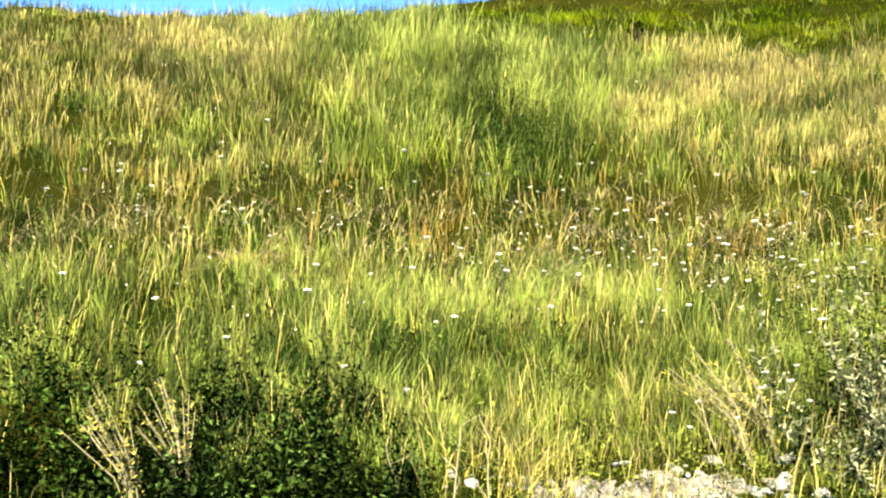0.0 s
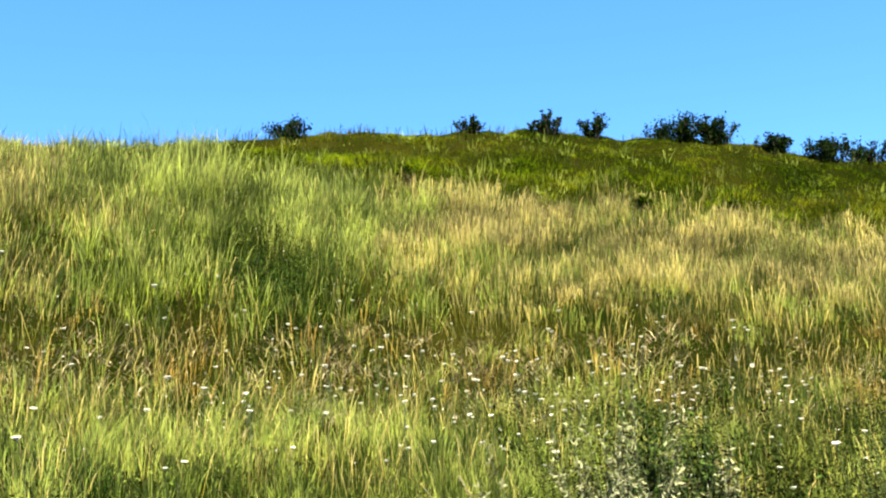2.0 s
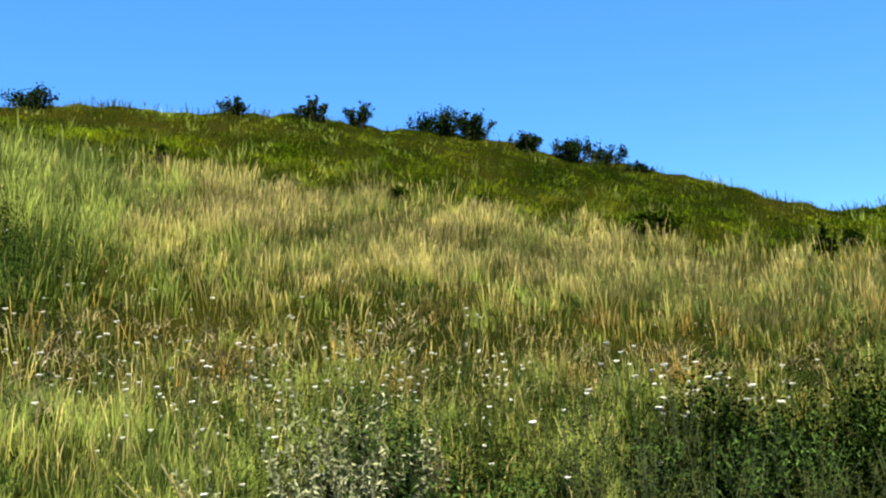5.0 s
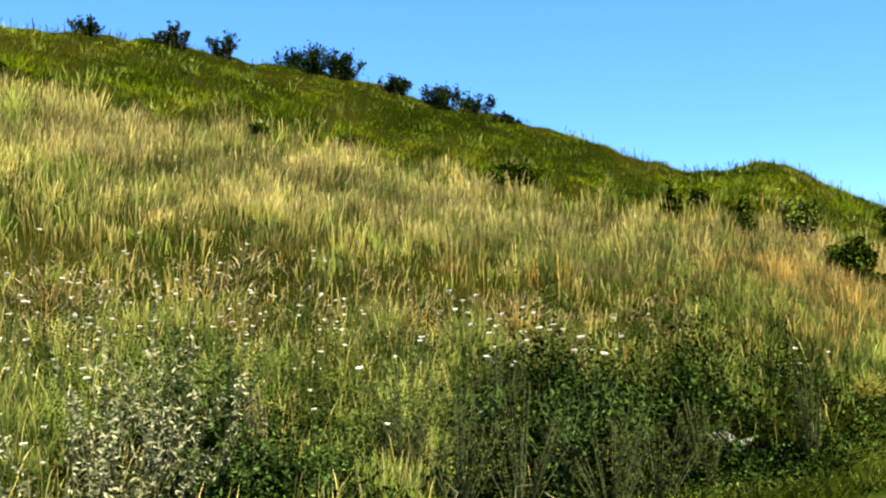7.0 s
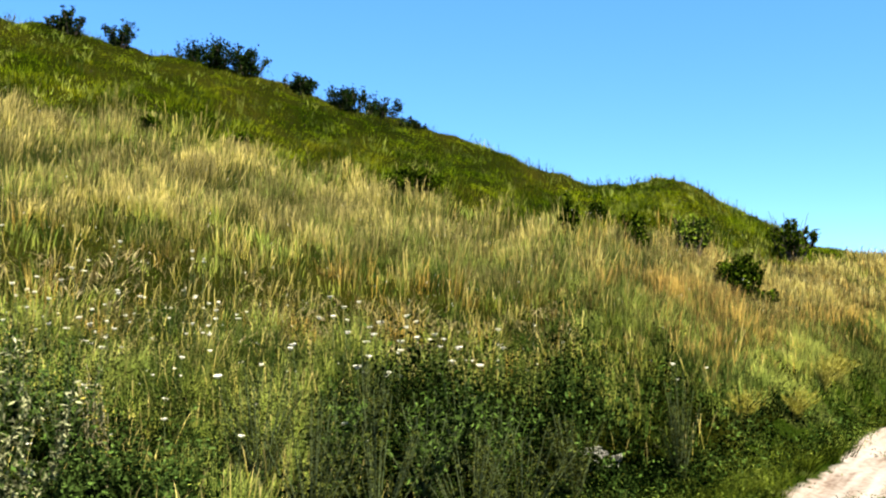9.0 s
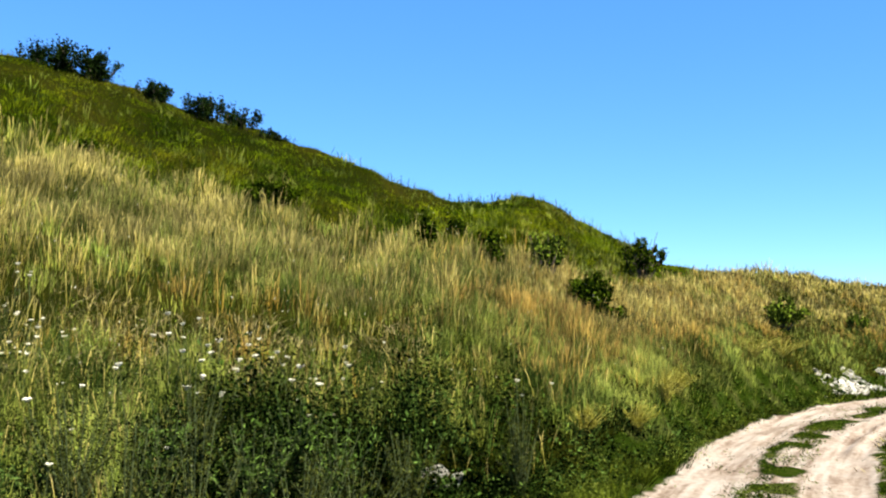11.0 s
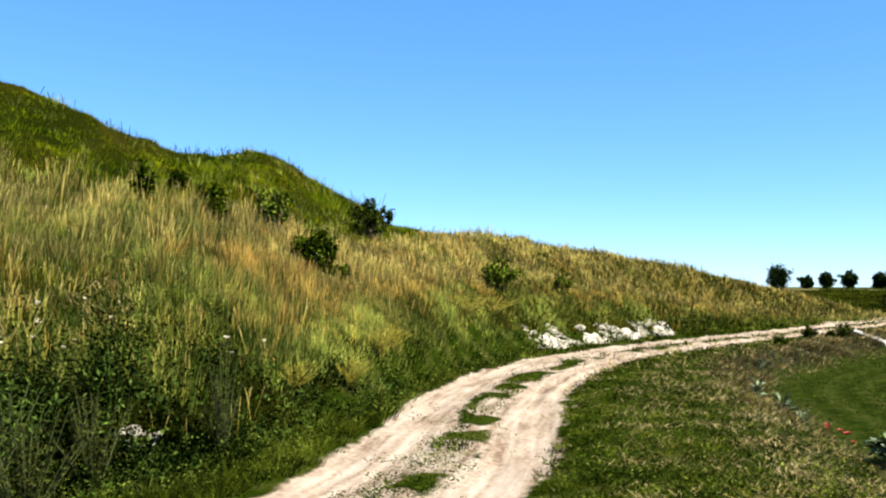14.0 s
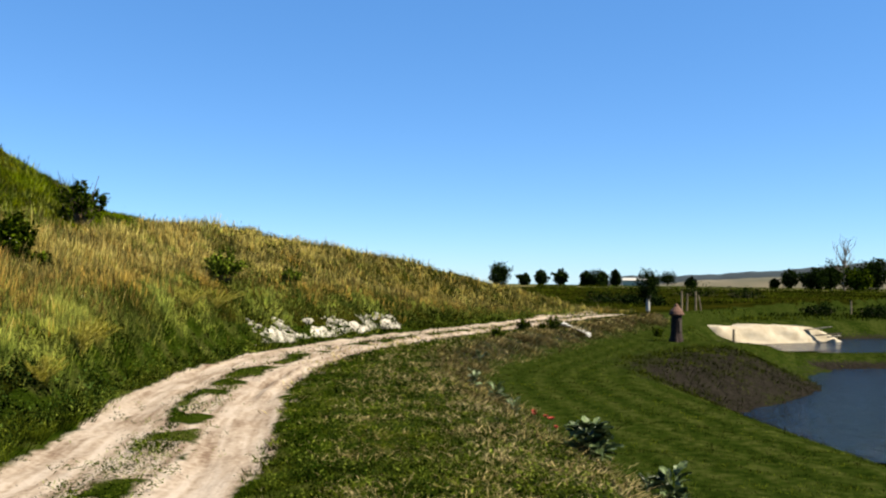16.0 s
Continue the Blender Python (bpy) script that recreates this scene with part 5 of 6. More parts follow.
def chalk_face(parent):
    """The crumbling face itself: a low uneven step along the bank's foot."""
    line = curve_points([(p[0], p[1]) for p in foot_line[::4]], 0.07)
    line = line[(line[:, 0] > 20.8) & (line[:, 0] < 28.8)]
    tang = np.gradient(line, axis=0)
    tang /= np.linalg.norm(tang, axis=1)[:, None]
    left = np.stack([-tang[:, 1], tang[:, 0]], -1)
    prof = np.array([(-0.02, -0.06), (0.03, 0.04), (0.08, 0.10), (0.13, 0.11), (0.20, 0.18), (0.26, 0.19), (0.34, 0.25), (0.46, 0.24), (0.60, -0.02)])
    s = np.arange(len(line)) * 0.07
    tall = np.clip(0.72 + 0.12 * np.sin(s * 0.9 + 1) + 0.14 * np.sin(s * 2.3) + 0.22 * np.sin(s * 6.1), 0.1, 1.1) * smooth(0, 1.0, s) * smooth(0, 1.0, s[-1] - s)
    off = prof[:, 0][None] + 0.10 * np.sin(s * 3.1)[:, None] + rng.normal(0, 0.035, (len(s), len(prof)))
    p = line[:, None] + left[:, None] * off[..., None]
    z = height(line[:, 0], line[:, 1])[:, None] + prof[:, 1][None] * tall[:, None] + rng.normal(0, 0.028, (len(s), len(prof)))
    me = fast_mesh("chalk_face", np.concatenate([p, z[..., None]], -1).reshape(-1, 3), [grid_faces(len(s), len(prof))], M_CHALK)
    ob = new("chalk_face", me)
    ob.parent = parent
    ob.matrix_parent_inverse = parent.matrix_world.inverted()


chalk_face(outcrop)
rubble = stone_group("chalk_rubble", "white chalk rubble at the foot of the bank", [(1.0 + rnd.uniform(-0.2, 2.1), 4.8 + rnd.uniform(-0.5, 0.5), rnd.uniform(0.012, 0.06) * rnd.choice((0.6, 1.0, 1.3)), rnd.uniform(-.02, 0.02)) for _ in range(130)], 6)


def scree(parent):
    """Crumbled chalk and pale earth lying between the lumps."""
    a, k = np.meshgrid(np.linspace(0, 6.2832, 72, endpoint=False), np.linspace(0.03, 1, 20), indexing="ij")
    reach = 1 + 0.16 * np.sin(3 * a + 1) + 0.12 * np.sin(7 * a) + 0.06 * np.sin(13 * a + 2)
    x, y = 1.9 + np.cos(a) * k * reach * 1.25, 4.85 + np.sin(a) * k * reach * 0.58
    z = height(x, y) + 0.012 + 0.015 * wobble(x, y, 0.35, 26) - 0.10 * k**3 + rng.normal(0, 0.010, x.shape)
    me = fast_mesh("scree", np.stack([x, y, z], -1).reshape(-1, 3), [grid_faces(72, 20, True)[:, ::-1]], M_SCREE)
    ob = new("scree", me)
    ob.parent = parent
    ob.matrix_parent_inverse = parent.matrix_world.inverted()


scree(rubble)
x, y = rng.uniform(0.7, 3.4, 900), rng.uniform(4.25, 5.5, 900)
ok = wobble(x, y, 0.4, 27) > 0.0
leafy_patch("scree_weeds", x[ok], y[ok], rng.uniform(0.05, 0.22, int(ok.sum())), 8, np.full(int(ok.sum()), 0.018), M_GREEN, "low green weeds growing through chalk rubble")
stone_group("chalk_rubble", "a few pale chalk lumps among the herbs by the track", [(8.42 + rnd.uniform(-0.22, 0.22), 3.15 + rnd.uniform(-0.18, 0.18), rnd.uniform(0.03, 0.08), 0.02) for _ in range(16)], 7)


# ---- the verge and the lawn ----
def broad_weed(x, y, wide, tall, leaves, label, seed):
    """A coarse broad-leaved weed: big curved leaves on short stems."""
    rnd = random.Random(seed)
    ob = tagged(empty_at("broad_weed", x, y, ground_z(x, y) - 0.02), label, "weed", "weeds on the verge")
    me_list = []
    for k in range(3):
        bm = bmesh.new()
        rows = []
        for i in range(6):
            t = i / 5
            w = 0.30 * math.sin(3.14 * (0.12 + 0.86 * t)) * (1 + 0.2 * math.sin(9 * t + k))
            c = Vector((0, t, 0.25 * math.sin(t * 2.2) - 0.12 * t * t))
            rows.append([bm.verts.new(c + Vector((w * j, 0, 0.10 * abs(j) + 0.03 * math.sin(8 * t)))) for j in (-1, 0, 1)])
        for a, b in zip(rows[:-1], rows[1:]):
            bm.faces.new((a[0], a[1], b[1], b[0]))
            bm.faces.new((a[1], a[2], b[2], b[1]))
        me = bpy.data.meshes.new("leaf")
        bm.to_mesh(me)
        bm.free()
        for key, val in (("tone", 0.3 + 0.3 * k), ("along", 0.3)):
            at = me.attributes.new(key, "FLOAT", "POINT")
            at.data.foreach_set("value", np.full(len(me.vertices), val, np.float32))
        me.materials.append(M_WEED)
        me_list.append(me)
    bm = bmesh.new()
    for _ in range(4):
        tube(bm, limb_points(rnd, (0, 0, 0), (rnd.uniform(-.4, .4), rnd.uniform(-.4, .4), 1), tall * 0.9, 0.1, 4), 0.010, 0.005, 5)
    part("stem", bm, M_STEM, ob)
    for i in range(leaves):
        a, t = rnd.uniform(0, 360), rnd.uniform(0.05, 1)
        s = wide * rnd.uniform(0.26, 0.46) * (1.1 - 0.5 * t)
        lf = new("leaf", rnd.choice(me_list))
        lf.parent = ob
        lf.matrix_basis = pose(math.sin(radians(-a)) * wide * 0.12, math.cos(radians(-a)) * wide * 0.12, tall * t * 0.85, rnd.uniform(-15, 50), rnd.uniform(-25, 25), a) @ Matrix.Diagonal((s, s, s, 1))
    return ob


for i, (x, y, w, h, n) in enumerate([(11.1, -3.35, 0.66, 0.46, 84), (9.85, -3.8, 0.5, 0.36, 48), (15.9, -2.65, 0.35, 0.38, 18), (14.8, -2.85, 0.40, 0.36, 20), (14.0, -3.0, 0.30, 0.30, 14), (10.4, -3.75, 0.3, 0.2, 10), (21.6, -3.4, 0.5, 0.3, 14)]):
    broad_weed(x, y, w, h, n, "coarse broad-leaved weed on the verge's edge", 300 + i)

for i, (x, y, w, h) in enumerate([(28.9, -5.5, 0.45, 0.45), (29.6, -6.55, 0.55, 0.55), (25.2, -4.2, 0.35, 0.36), (33.9, -11.3, 0.5, 0.5), (29.0, -6.1, 0.2, 0.3)]):
    shrub("verge_bush", x, y, w, h, 900, 0.035, M_SHRUB, "small dark green bush planted on the grass bank", "bush", 330 + i, group="small bushes on the bank")


def poppy(x, y, seed):
    rnd = random.Random(seed)
    ob = tagged(empty_at("poppy", x, y, ground_z(x, y) - 0.01), "red poppy in flower on a thin stalk", "wildflower", "poppies")
    bm = bmesh.new()
    top = Vector((rnd.uniform(-.05, .05), rnd.uniform(-.05, .05), rnd.uniform(0.12, 0.2)))
    tube(bm, [Vector((0, 0, 0)), top * 0.5, top], 0.004, 0.003, 4)
    part("stalk", bm, M_STEM, ob)
    for k in range(4):
        bm = bmesh.new()
        a = k * 1.571 + rnd.uniform(-.2, .2)
        c, s = math.cos(a), math.sin(a)
        rows = []
        for t, wd, up in ((0.1, 0.012, 0), (0.6, 0.028, 0.014), (1.0, 0.022, 0.028)):
            rows.append([bm.verts.new(top + Vector((c * t * 0.034 - s * wd * 0.7 * j, s * t * 0.034 + c * wd * 0.7 * j, up + 0.006 * abs(j)))) for j in (-1, 0, 1)])
        for p, q in zip(rows[:-1], rows[1:]):
            bm.faces.new((p[0], p[1], q[1], q[0]))
            bm.faces.new((p[1], p[2], q[2], q[1]))
        part("petal", bm, M_RED, ob)


for i, (x, y) in enumerate([(13.2, -3.25), (13.05, -3.3), (13.3, -3.35), (13.15, -3.1), (12.95, -3.35), (13.35, -3.2)]):
    poppy(x, y, 400 + i)


def gutter():
    """A chute of concrete channel pieces down the bank."""
    a, b = Vector((31.5, -7.22, ground_z(31.5, -7.22) + 0.06)), Vector((30.86, -8.04, ground_z(30.86, -8.04) + 0.07))
    ob = tagged(empty_at("drain_chute", a.x, a.y, a.z), "white concrete drain chute running down the grass bank", "drain")
    d = b - a
    side = d.cross(Vector((0, 0, 1))).normalized()
    for i in range(7):
        bm = bmesh.new()
        p, q = d * (i / 7), d * ((i + 0.90) / 7)
        prof = [(-0.17, 0.06), (-0.14, 0.06), (-0.10, 0.03), (0.10, 0.03), (0.14, 0.06), (0.17, 0.06), (0.13, -0.08), (-0.13, -0.08)]
        r0 = [bm.verts.new(p + side * u + Vector((0, 0, w))) for u, w in prof]
        r1 = [bm.verts.new(q + side * u + Vector((0, 0, w))) for u, w in prof]
        for k in range(8):
            bm.faces.new((r0[k], r0[(k + 1) % 8], r1[(k + 1) % 8], r1[k]))
        bm.faces.new(r0[::-1])
        bm.faces.new(r1)
        bmesh.ops.recalc_face_normals(bm, faces=bm.faces)
        part("channel_piece", bm, M_CONCRETE, ob)


gutter()


def lathe(bm, prof, sides=20, wob=0.0, seed=0):
    rnd = random.Random(seed)
    rings = []
    for r, z in prof:
        rings.append([bm.verts.new((r * (1 + wob * rnd.uniform(-1, 1)) * math.cos(6.2832 * k / sides), r * (1 + wob * rnd.uniform(-1, 1)) * math.sin(6.2832 * k / sides), z)) for k in range(sides)])
    for a, b in zip(rings[:-1], rings[1:]):
        for k in range(sides):
            bm.faces.new((a[k], a[(k + 1) % sides], b[(k + 1) % sides], b[k]))
    bm.faces.new(rings[0][::-1])
    bm.faces.new(rings[-1])


def log_hive(x, y):
    """A hollowed log stood on end as a hive, with a conical roof."""
    z = ground_z(x, y)
    ob = tagged(empty_at("log_hive", x, y, z - 0.03, 20), "dark upright carved log hive with a reddish conical roof", "log hive")
    bm = bmesh.new()
    lathe(bm, [(0.215, 0), (0.21, 0.12), (0.19, 0.3), (0.18, 0.6), (0.18, 0.86), (0.175, 0.92)], 18, 0.05, 3)
    body = part("log_body", bm, M_HIVE, ob)
    bm = bmesh.new()
    lathe(bm, [(0.235, 0.90), (0.25, 0.94), (0.21, 1.04), (0.13, 1.14), (0.075, 1.20), (0.06, 1.25), (0.02, 1.28)], 18, 0.03, 4)
    part("roof", bm, M_HIVE_ROOF, ob, "reddish-brown conical roof")
    bm = bmesh.new()
    bmesh.ops.create_cube(bm, size=1.0, matrix=Matrix.Translation((-0.18, 0.0, 0.55)) @ Matrix.Diagonal((0.05, 0.06, 0.40, 1)))
    part("entrance_slot", bm, M_SOIL, body)
    for k in range(3):
        bm = bmesh.new()
        a = k * 2.1 + 0.4
        tube(bm, [Vector((math.cos(a) * 0.16, math.sin(a) * 0.16, 0.22)), Vector((math.cos(a) * 0.24, math.sin(a) * 0.24, 0.0))], 0.045, 0.055, 6)
        part("foot", bm, M_HIVE, ob)


log_hive(30.9, -10.98)


def stake(x, y, tall, thick, seed, lean=0.0):
    rnd = random.Random(seed)
    bm = bmesh.new()
    pts = [Vector((0, 0, -0.1)), Vector((lean * tall * 0.5 + rnd.uniform(-.01, .01), 0, tall * 0.5)), Vector((lean * tall, 0, tall))]
    tube(bm, pts, thick, thick * 0.85, 8)
    me = bpy.data.meshes.new("fence_post")
    bm.to_mesh(me)
    bm.free()
    me.materials.append(M_POST)
    ob = tagged(new("fence_post", me), "rough wooden post standing by the pond", "post", "posts by the pond")
    ob.matrix_world = pose(x, y, ground_z(x, y), 0, 0, rnd.uniform(0, 360))


for i, (x, y, h, t, l) in enumerate([(47.5, -16.9, 1.0, 0.05, 0), (47.6, -17.2, 0.9, 0.05, 0.05), (49.0, -18.2, 1.0, 0.05, 0), (48.2, -18.2, 0.8, 0.04, 0.3), (33.5, -14.0, 0.75, 0.05, 0.0), (60, -33, 0.9, 0.06, 0)]):
    stake(x, y, h, t, 500 + i, l)


def tree(kind, x, y, z, tall, wide, leaves, leaf, mat, label, seed, trunk=0.3, crown=0.9, round_top=0.0, group="", bare=False):
    """A tree: a tapered trunk, forking limbs, and a crown of leaf clumps with gaps."""
    rnd, rg = random.Random(seed), np.random.default_rng(seed)
    ob = tagged(empty_at(kind, x, y, z - 0.1), label, "tree", group)
    bm = bmesh.new()
    main = limb_points(rnd, (0, 0, 0), (0, 0, 1), tall * (0.8 if bare else 0.7), 0.08, 6)
    tube(bm, main, tall * 0.028, tall * 0.008, 7)
    tips = [main[-1]]
    limbs = 16 if bare else 14
    for i in range(limbs):
        p = main[1 + int(i * 4 / limbs)] if trunk < 0.5 else main[2 + i % 4]
        if p.z < tall * trunk * 0.6:
            p = main[2]
        a = i * 2.4 + rnd.uniform(-.4, .4)
        up = rnd.uniform(0.5, 1.6) if bare else rnd.uniform(0.0, 1.0)
        lim = limb_points(rnd, p, (math.cos(a), math.sin(a), up), wide * rnd.uniform(0.32, 0.52), 0.2, 5)
        tube(bm, lim, tall * 0.010, tall * 0.003, 5)
        tips += [lim[-1], lim[-2], lim[2]]
        for _ in range(4 if bare else 2):
            tw = limb_points(rnd, lim[rnd.choice((2, 3, 4))], (rnd.uniform(-1, 1), rnd.uniform(-1, 1), rnd.uniform(0.2, 1.5)), wide * 0.22, 0.2, 4)
            tube(bm, tw, tall * 0.004, tall * 0.0015, 4)
            tips += [tw[-1], tw[-2]]
    part("trunk", bm, M_DEADWOOD if bare else M_BARK, ob)
    if bare:
        return ob
    extra = rg.normal(size=(60, 3))
    extra /= np.linalg.norm(extra, axis=1)[:, None]
    extra *= rg.uniform(0.5, 1.0, (60, 1)) ** 0.5
    mid = tall * (trunk + (1 - trunk) * 0.5)
    extra = extra * [wide * 0.42, wide * 0.42, tall * (1 - trunk) * 0.46] + [0, 0, mid]
    c = np.concatenate([np.array(tips), extra])
    c = c[c[:, 2] > tall * trunk * 0.9]
    pts = c[rg.integers(0, len(c), leaves)] + np.clip(rg.normal(size=(leaves, 3)), -1.7, 1.7) * wide * 0.075
    v, f, at = leaf_cloud(pts, leaf, 1.2)
    fo = new("crown", fast_mesh("crown", v, f, mat, at))
    fo.parent = ob
    return ob


x, y = 46.2, -14.7
tree("young_tree", x, y, ground_z(x, y), 2.4, 1.15, 2600, 0.07, M_TREE, "young leafy tree with a pale trunk guard", 600, trunk=0.34)
bm = bmesh.new()
lathe(bm, [(0.10, 0.0), (0.10, 0.75), (0.085, 0.78)], 10)
me = bpy.data.meshes.new("trunk_guard")
bm.to_mesh(me)
bm.free()
me.materials.append(M_CONCRETE)
guard = tagged(new("trunk_guard", me), "pale tube guard round the young tree's trunk", "tree guard")
guard.matrix_world = pose(x, y, ground_z(x, y))

FAR_Z = -1.5
for i, (az, r, h, w, lab) in enumerate([(97.8, 150, 5.2, 4.4, "leafy round tree standing alone beyond the grass"), (99.3, 285, 4.4, 4.6, "dark tree in a far row"), (100.4, 280, 6.0, 4.8, "dark tree in a far row"),
                                       (101.6, 285, 5.6, 5.6, "dark tree in a far row"), (103.2, 280, 5.6, 4.0, "dark slim tree in a far row"), (104.3, 285, 5.6, 3.8, "dark slim tree in a far row"), (105.1, 280, 6.2, 3.4, "dark slim tree in a far row"), (108.3, 560, 6.5, 13.0, "dark copse at the edge of far fields"), (107.4, 600, 5.0, 10.0, "dark copse at the edge of far fields"),
                                       (115.45, 330, 7.5, 7.0, "dark round tree at the edge of far fields"), (114.6, 330, 3.8, 4.0, "low dark bush at the edge of far fields"),
                                       (116.8, 225, 5.2, 7.0, "dark round bush by the far meadow"), (118.0, 260, 8.5, 9.0, "dark tree behind the bare tree"), (119.9, 240, 8.8, 9.0, "broad dark tree by the far meadow"),
                                       (121.5, 235, 8.0, 10.0, "broad dark tree by the far meadow"), (119.2, 215, 4.2, 8.0, "grey-green willow bush by the far meadow"), (117.6, 250, 7.0, 6.0, "dark tree by the far meadow"), (109.7, 300, 3.2, 4.4, "low dark bush in the far fields"), (103.9, 278, 2.2, 9.0, "low dark bushes under the far trees")]):
    x, y = at_polar(az, r)
    kind = "far_tree" if h > 4.3 else "far_bush"
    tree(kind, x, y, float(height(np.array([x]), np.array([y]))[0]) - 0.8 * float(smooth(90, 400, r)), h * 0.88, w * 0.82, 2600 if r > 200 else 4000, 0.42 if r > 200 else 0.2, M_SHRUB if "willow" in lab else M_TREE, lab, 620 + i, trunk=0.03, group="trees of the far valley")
x, y = at_polar(118.45, 230)
tree("bare_tree", x, y, float(height(np.array([x]), np.array([y]))[0]) - 0.5, 13.5, 9.5, 0, 0.1, M_TREE, "tall leafless grey tree by the far meadow", 660, trunk=0.3, bare=True)
for i, (az, r, w, h) in enumerate([(104.6, 62, 3.0, 0.55), (106.3, 60, 1.8, 0.7), (107.8, 58, 1.4, 0.8), (117.3, 62, 2.6, 0.7), (120.2, 60, 2.4, 0.8), (113.0, 90, 3.5, 0.8), (110.2, 95, 5.0, 0.5)]):
    x, y = at_polar(az, r)
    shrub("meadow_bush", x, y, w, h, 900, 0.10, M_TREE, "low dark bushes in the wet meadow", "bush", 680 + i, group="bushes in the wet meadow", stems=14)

# tall wet-meadow growth beyond the ponds
x, y, az, r = polar_points(34000, 100, 125, 44, 260)
q = np.minimum(inside_distance(POND_A, x, y), inside_distance(POND_B, x, y))
d, _ = side_distance(road_line, x, y)
ok = (q > 2.4) & (np.abs(d) > 2.2) & (wobble(x, y, 14, 91) + 0.8 * wobble(x * 0.4, y, 40, 92) > rng.uniform(-1.2, 0.6, len(x))) & (r > 47)
x, y, r = x[ok], y[ok], r[ok]
blades("wet_meadow", x, y, rng.uniform(0.12, 0.28, len(x)) * (0.8 + 0.4 * wobble(x, y, 9, 93)), r / 1555 * 1.6, M_WET, "green wet meadow growth beyond the ponds", lean=0.5,
       tone=np.clip(0.5 + 0.45 * wobble(x * 0.5, y, 16, 94) + rng.uniform(-0.3, 0.3, len(x)), 0, 1))


def sand_bank():
    """A raw sand and chalk bank at the far pond's head, with a flat top."""
    a, b = Vector((40.6, -16.2)), Vector((43.6, -23.6))
    d = (b - a).normalized()
    back = Vector((-d.y, d.x))
    if back.x < 0:
        back = -back
    n = 60
    ln = (b - a).length
    verts, prof = [], [(-0.35, 0.0), (0.0, 0.08), (0.12, 0.30), (0.25, 0.58), (0.40, 0.86), (0.55, 0.95), (2.2, 0.94), (3.2, 0.5), (3.4, 0.0)]
    rnd = random.Random(4)
    for i in range(n):
        t = i / (n - 1)
        top = (0.90 + 0.04 * math.sin(t * 17) + rnd.uniform(-.015, .015)) * min(1, 0.5 + t * 9) * (1 - 0.62 * max(0, (t - 0.7) / 0.3) ** 1.3)
        for u, w in prof:
            p = a + d * ln * t + back * (u + 0.12 * math.sin(t * 23 + w * 5) * (0.2 < w < 0.9))
            verts.append((p.x, p.y, -1.42 + (w / 0.95) * top * 1.0 + (0.03 * noise.noise((p.x * 3, p.y * 3, w * 4)) if w > 0 else 0)))
    faces = [tuple(r) for r in grid_faces(n, len(prof)).tolist()]
    k = len(prof)
    faces += [tuple(range(k)), tuple(range((n - 1) * k, n * k))[::-1]]
    ob = mesh_ob("sand_bank", verts, faces, M_SAND)
    tagged(ob, "raw pale sand and chalk bank at the pond's far shore", "sand bank")
    return ob


sand_bank()


def plank(x, y, z, ln, turn, tilt, seed):
    bm = bmesh.new()
    bmesh.ops.create_cube(bm, size=1.0, matrix=Matrix.Diagonal((ln, 0.18, 0.04, 1)))
    bmesh.ops.bevel(bm, geom=bm.edges[:], offset=0.008, segments=1, affect="EDGES")
    me = bpy.data.meshes.new("plank")
    bm.to_mesh(me)
    bm.free()
    me.materials.append(M_HIVE if seed % 2 else M_DEADWOOD)
    ob = tagged(new("plank", me), "weathered plank lying on the sand bank", "plank", "planks on the sand bank")
    ob.matrix_world = pose(x, y, z, 0, tilt, turn)


for i, (x, y, z, ln, tu, ti) in enumerate([(43.1, -21.9, -0.66, 1.6, 75, 8), (43.0, -22.5, -0.92, 1.3, 95, 4), (43.2, -22.9, -1.02, 1.0, 120, 3)]):
    plank(x, y, z, ln, tu, ti, i)


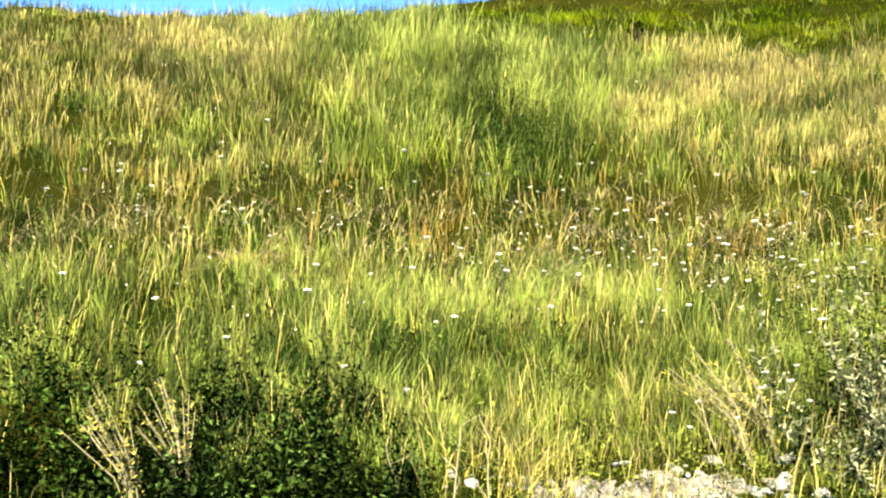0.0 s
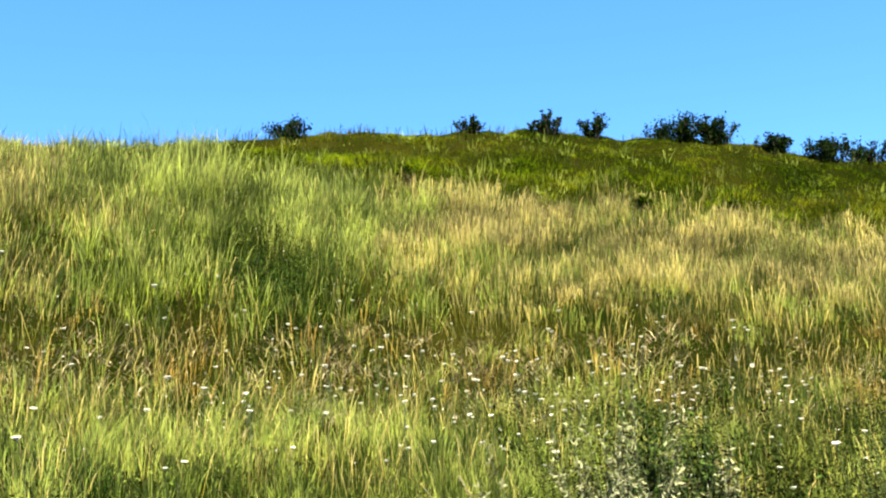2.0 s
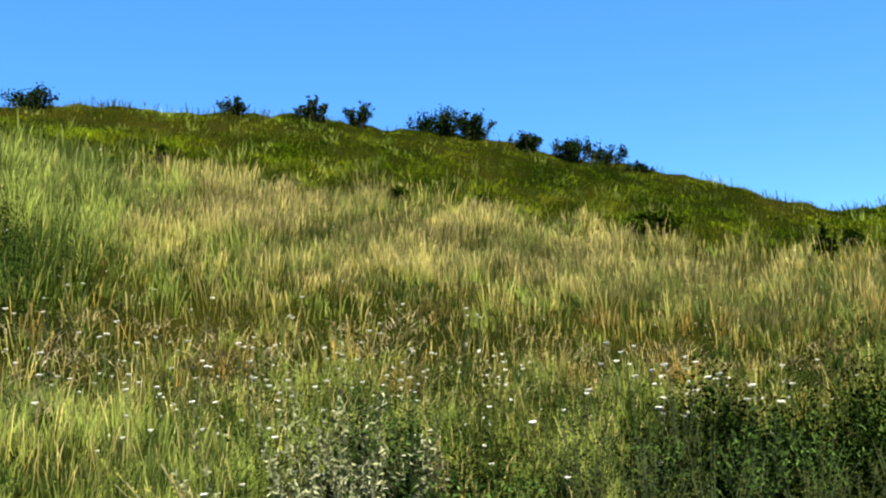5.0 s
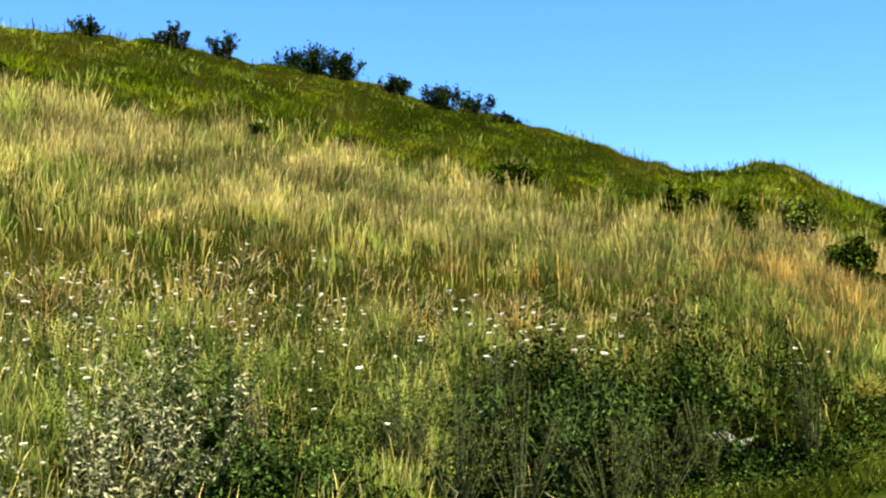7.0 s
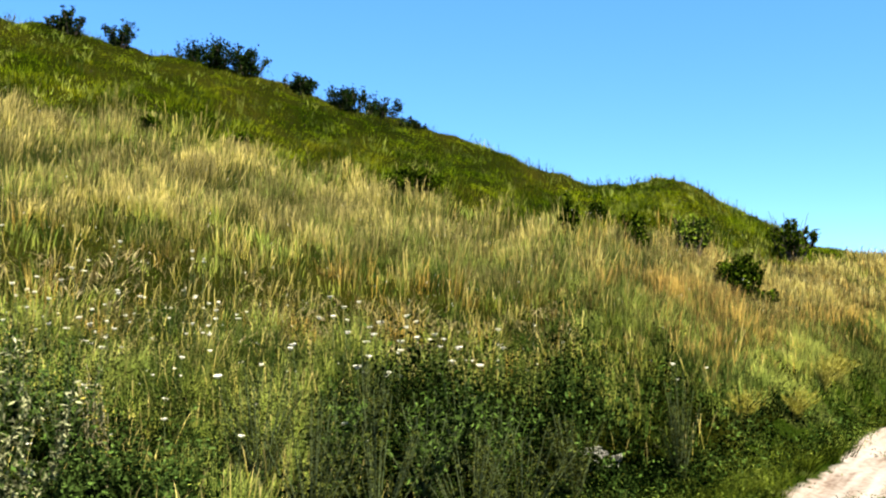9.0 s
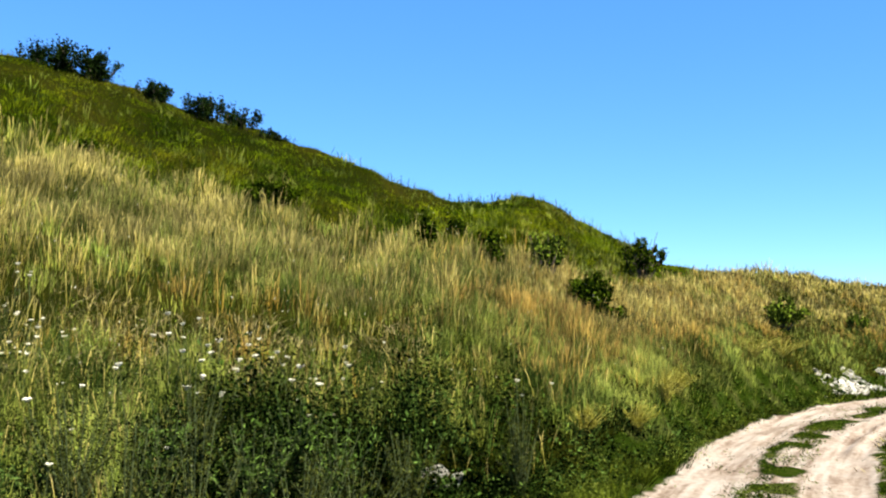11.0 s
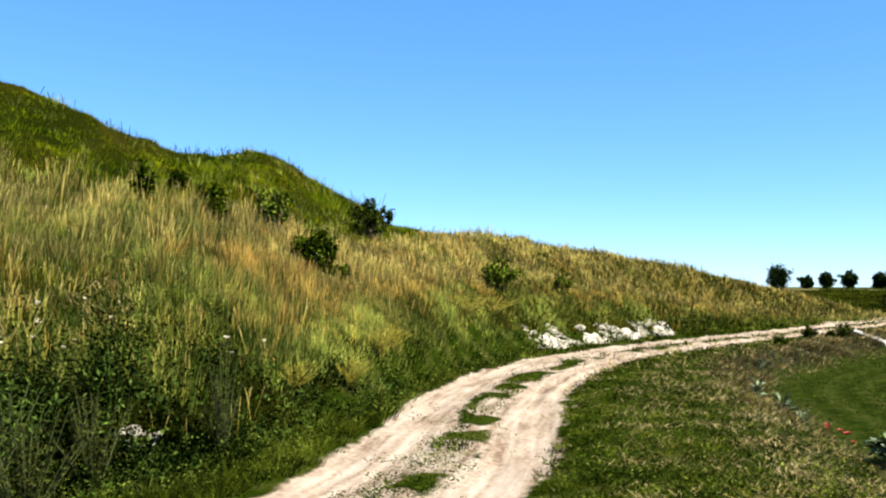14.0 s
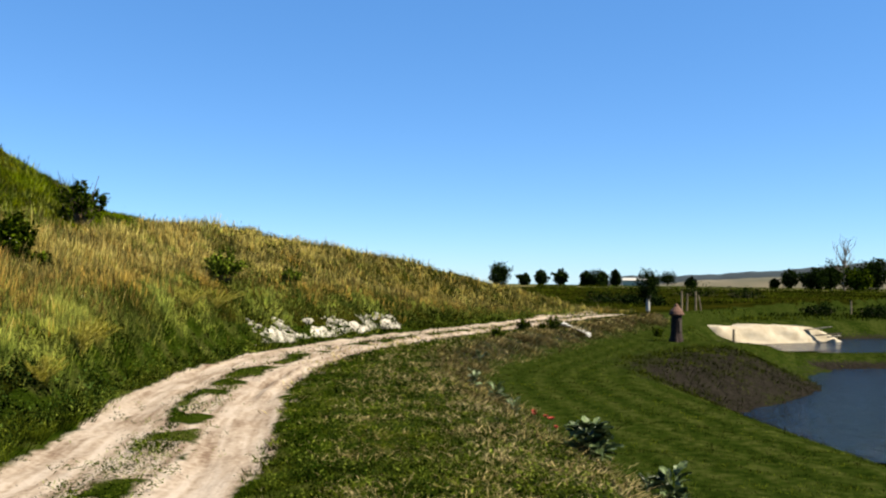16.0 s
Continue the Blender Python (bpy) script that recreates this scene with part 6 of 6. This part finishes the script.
# ---- the far distance ----
def far_ridge(name, r, line, mat, label, seed, bump):
    """A far rise: line gives compass angles and the height of its crest over the horizon in degrees."""
    n = 220
    rnd = random.Random(seed)
    verts, ph = [], [rnd.uniform(0, 6.28) for _ in range(6)]
    for i in range(n):
        t = i / (n - 1)
        az = line[0][0] + (line[-1][0] - line[0][0]) * t
        el = float(np.interp(az, [p for p, _ in line], [q for _, q in line])) + bump * (math.sin(az * 1.9 + ph[0]) + 0.6 * math.sin(az * 5.3 + ph[1])) + 0.4 * bump * rnd.uniform(-1, 1)
        h = 1.6 + r * math.tan(radians(el))
        for dr, k in ((0, 0), (r * 0.10, 0.75), (r * 0.16, 1.0), (r * 0.3, 0.8)):
            x, y = at_polar(az, r + dr)
            verts.append((x, y, -14 + (h * (1 + dr / r) + 14) * k if k else -20))
    ob = mesh_ob(name, verts, [tuple(f) for f in grid_faces(n, 4).tolist()], mat)
    tagged(ob, label, "hills", kind="structure")


M_WOOD = plain_mat("far_woods", (0.004, 0.008, 0.010), (0.011, 0.018, 0.020), 0.03, fine=0.15, bump=0.0)
M_FIELD = plain_mat("far_fields", (0.012, 0.018, 0.008), (0.085, 0.070, 0.043), 0.006, fine=0.02, bump=0.0)
far_ridge("far_fields", 900, [(86, -0.5), (98, -0.36), (104, -0.33), (107.5, -0.25), (110, 0.02), (114.9, 0.32), (117, 0.38), (121, 0.42), (150, 0.3)], M_FIELD, "pale stubble fields on the far rise", 2, 0.015)
far_ridge("far_hills", 1500, [(103.6, -1.2), (104.6, 0.05), (105.4, 0.26), (108.9, 0.30), (112.2, 0.53), (115.5, 0.77), (118, 1.02), (120.6, 1.30), (126, 1.6), (140, 1.2), (150, 0.3)], M_WOOD, "dark wooded ridge on the horizon", 1, 0.025)

x, y = at_polar(106.4, 640)
ob = tagged(empty_at("far_barn", x, y, -2.3, -106), "long white farm building in the far valley", "building")
bm = bmesh.new()
bmesh.ops.create_cube(bm, size=1.0, matrix=Matrix.Translation((0, 0, 1.9)) @ Matrix.Diagonal((20, 9, 3.8, 1)))
part("wall", bm, M_WHITE, ob)
bm = bmesh.new()
v = [bm.verts.new(p) for p in ((-10.4, -4.9, 3.8), (10.4, -4.9, 3.8), (10.4, 4.9, 3.8), (-10.4, 4.9, 3.8), (-10.4, 0, 5.6), (10.4, 0, 5.6))]
for f in ((0, 1, 5, 4), (2, 3, 4, 5), (1, 2, 5), (3, 0, 4), (3, 2, 1, 0)):
    bm.faces.new([v[k] for k in f])
part("roof", bm, M_CONCRETE, ob, "pale sheet roof")
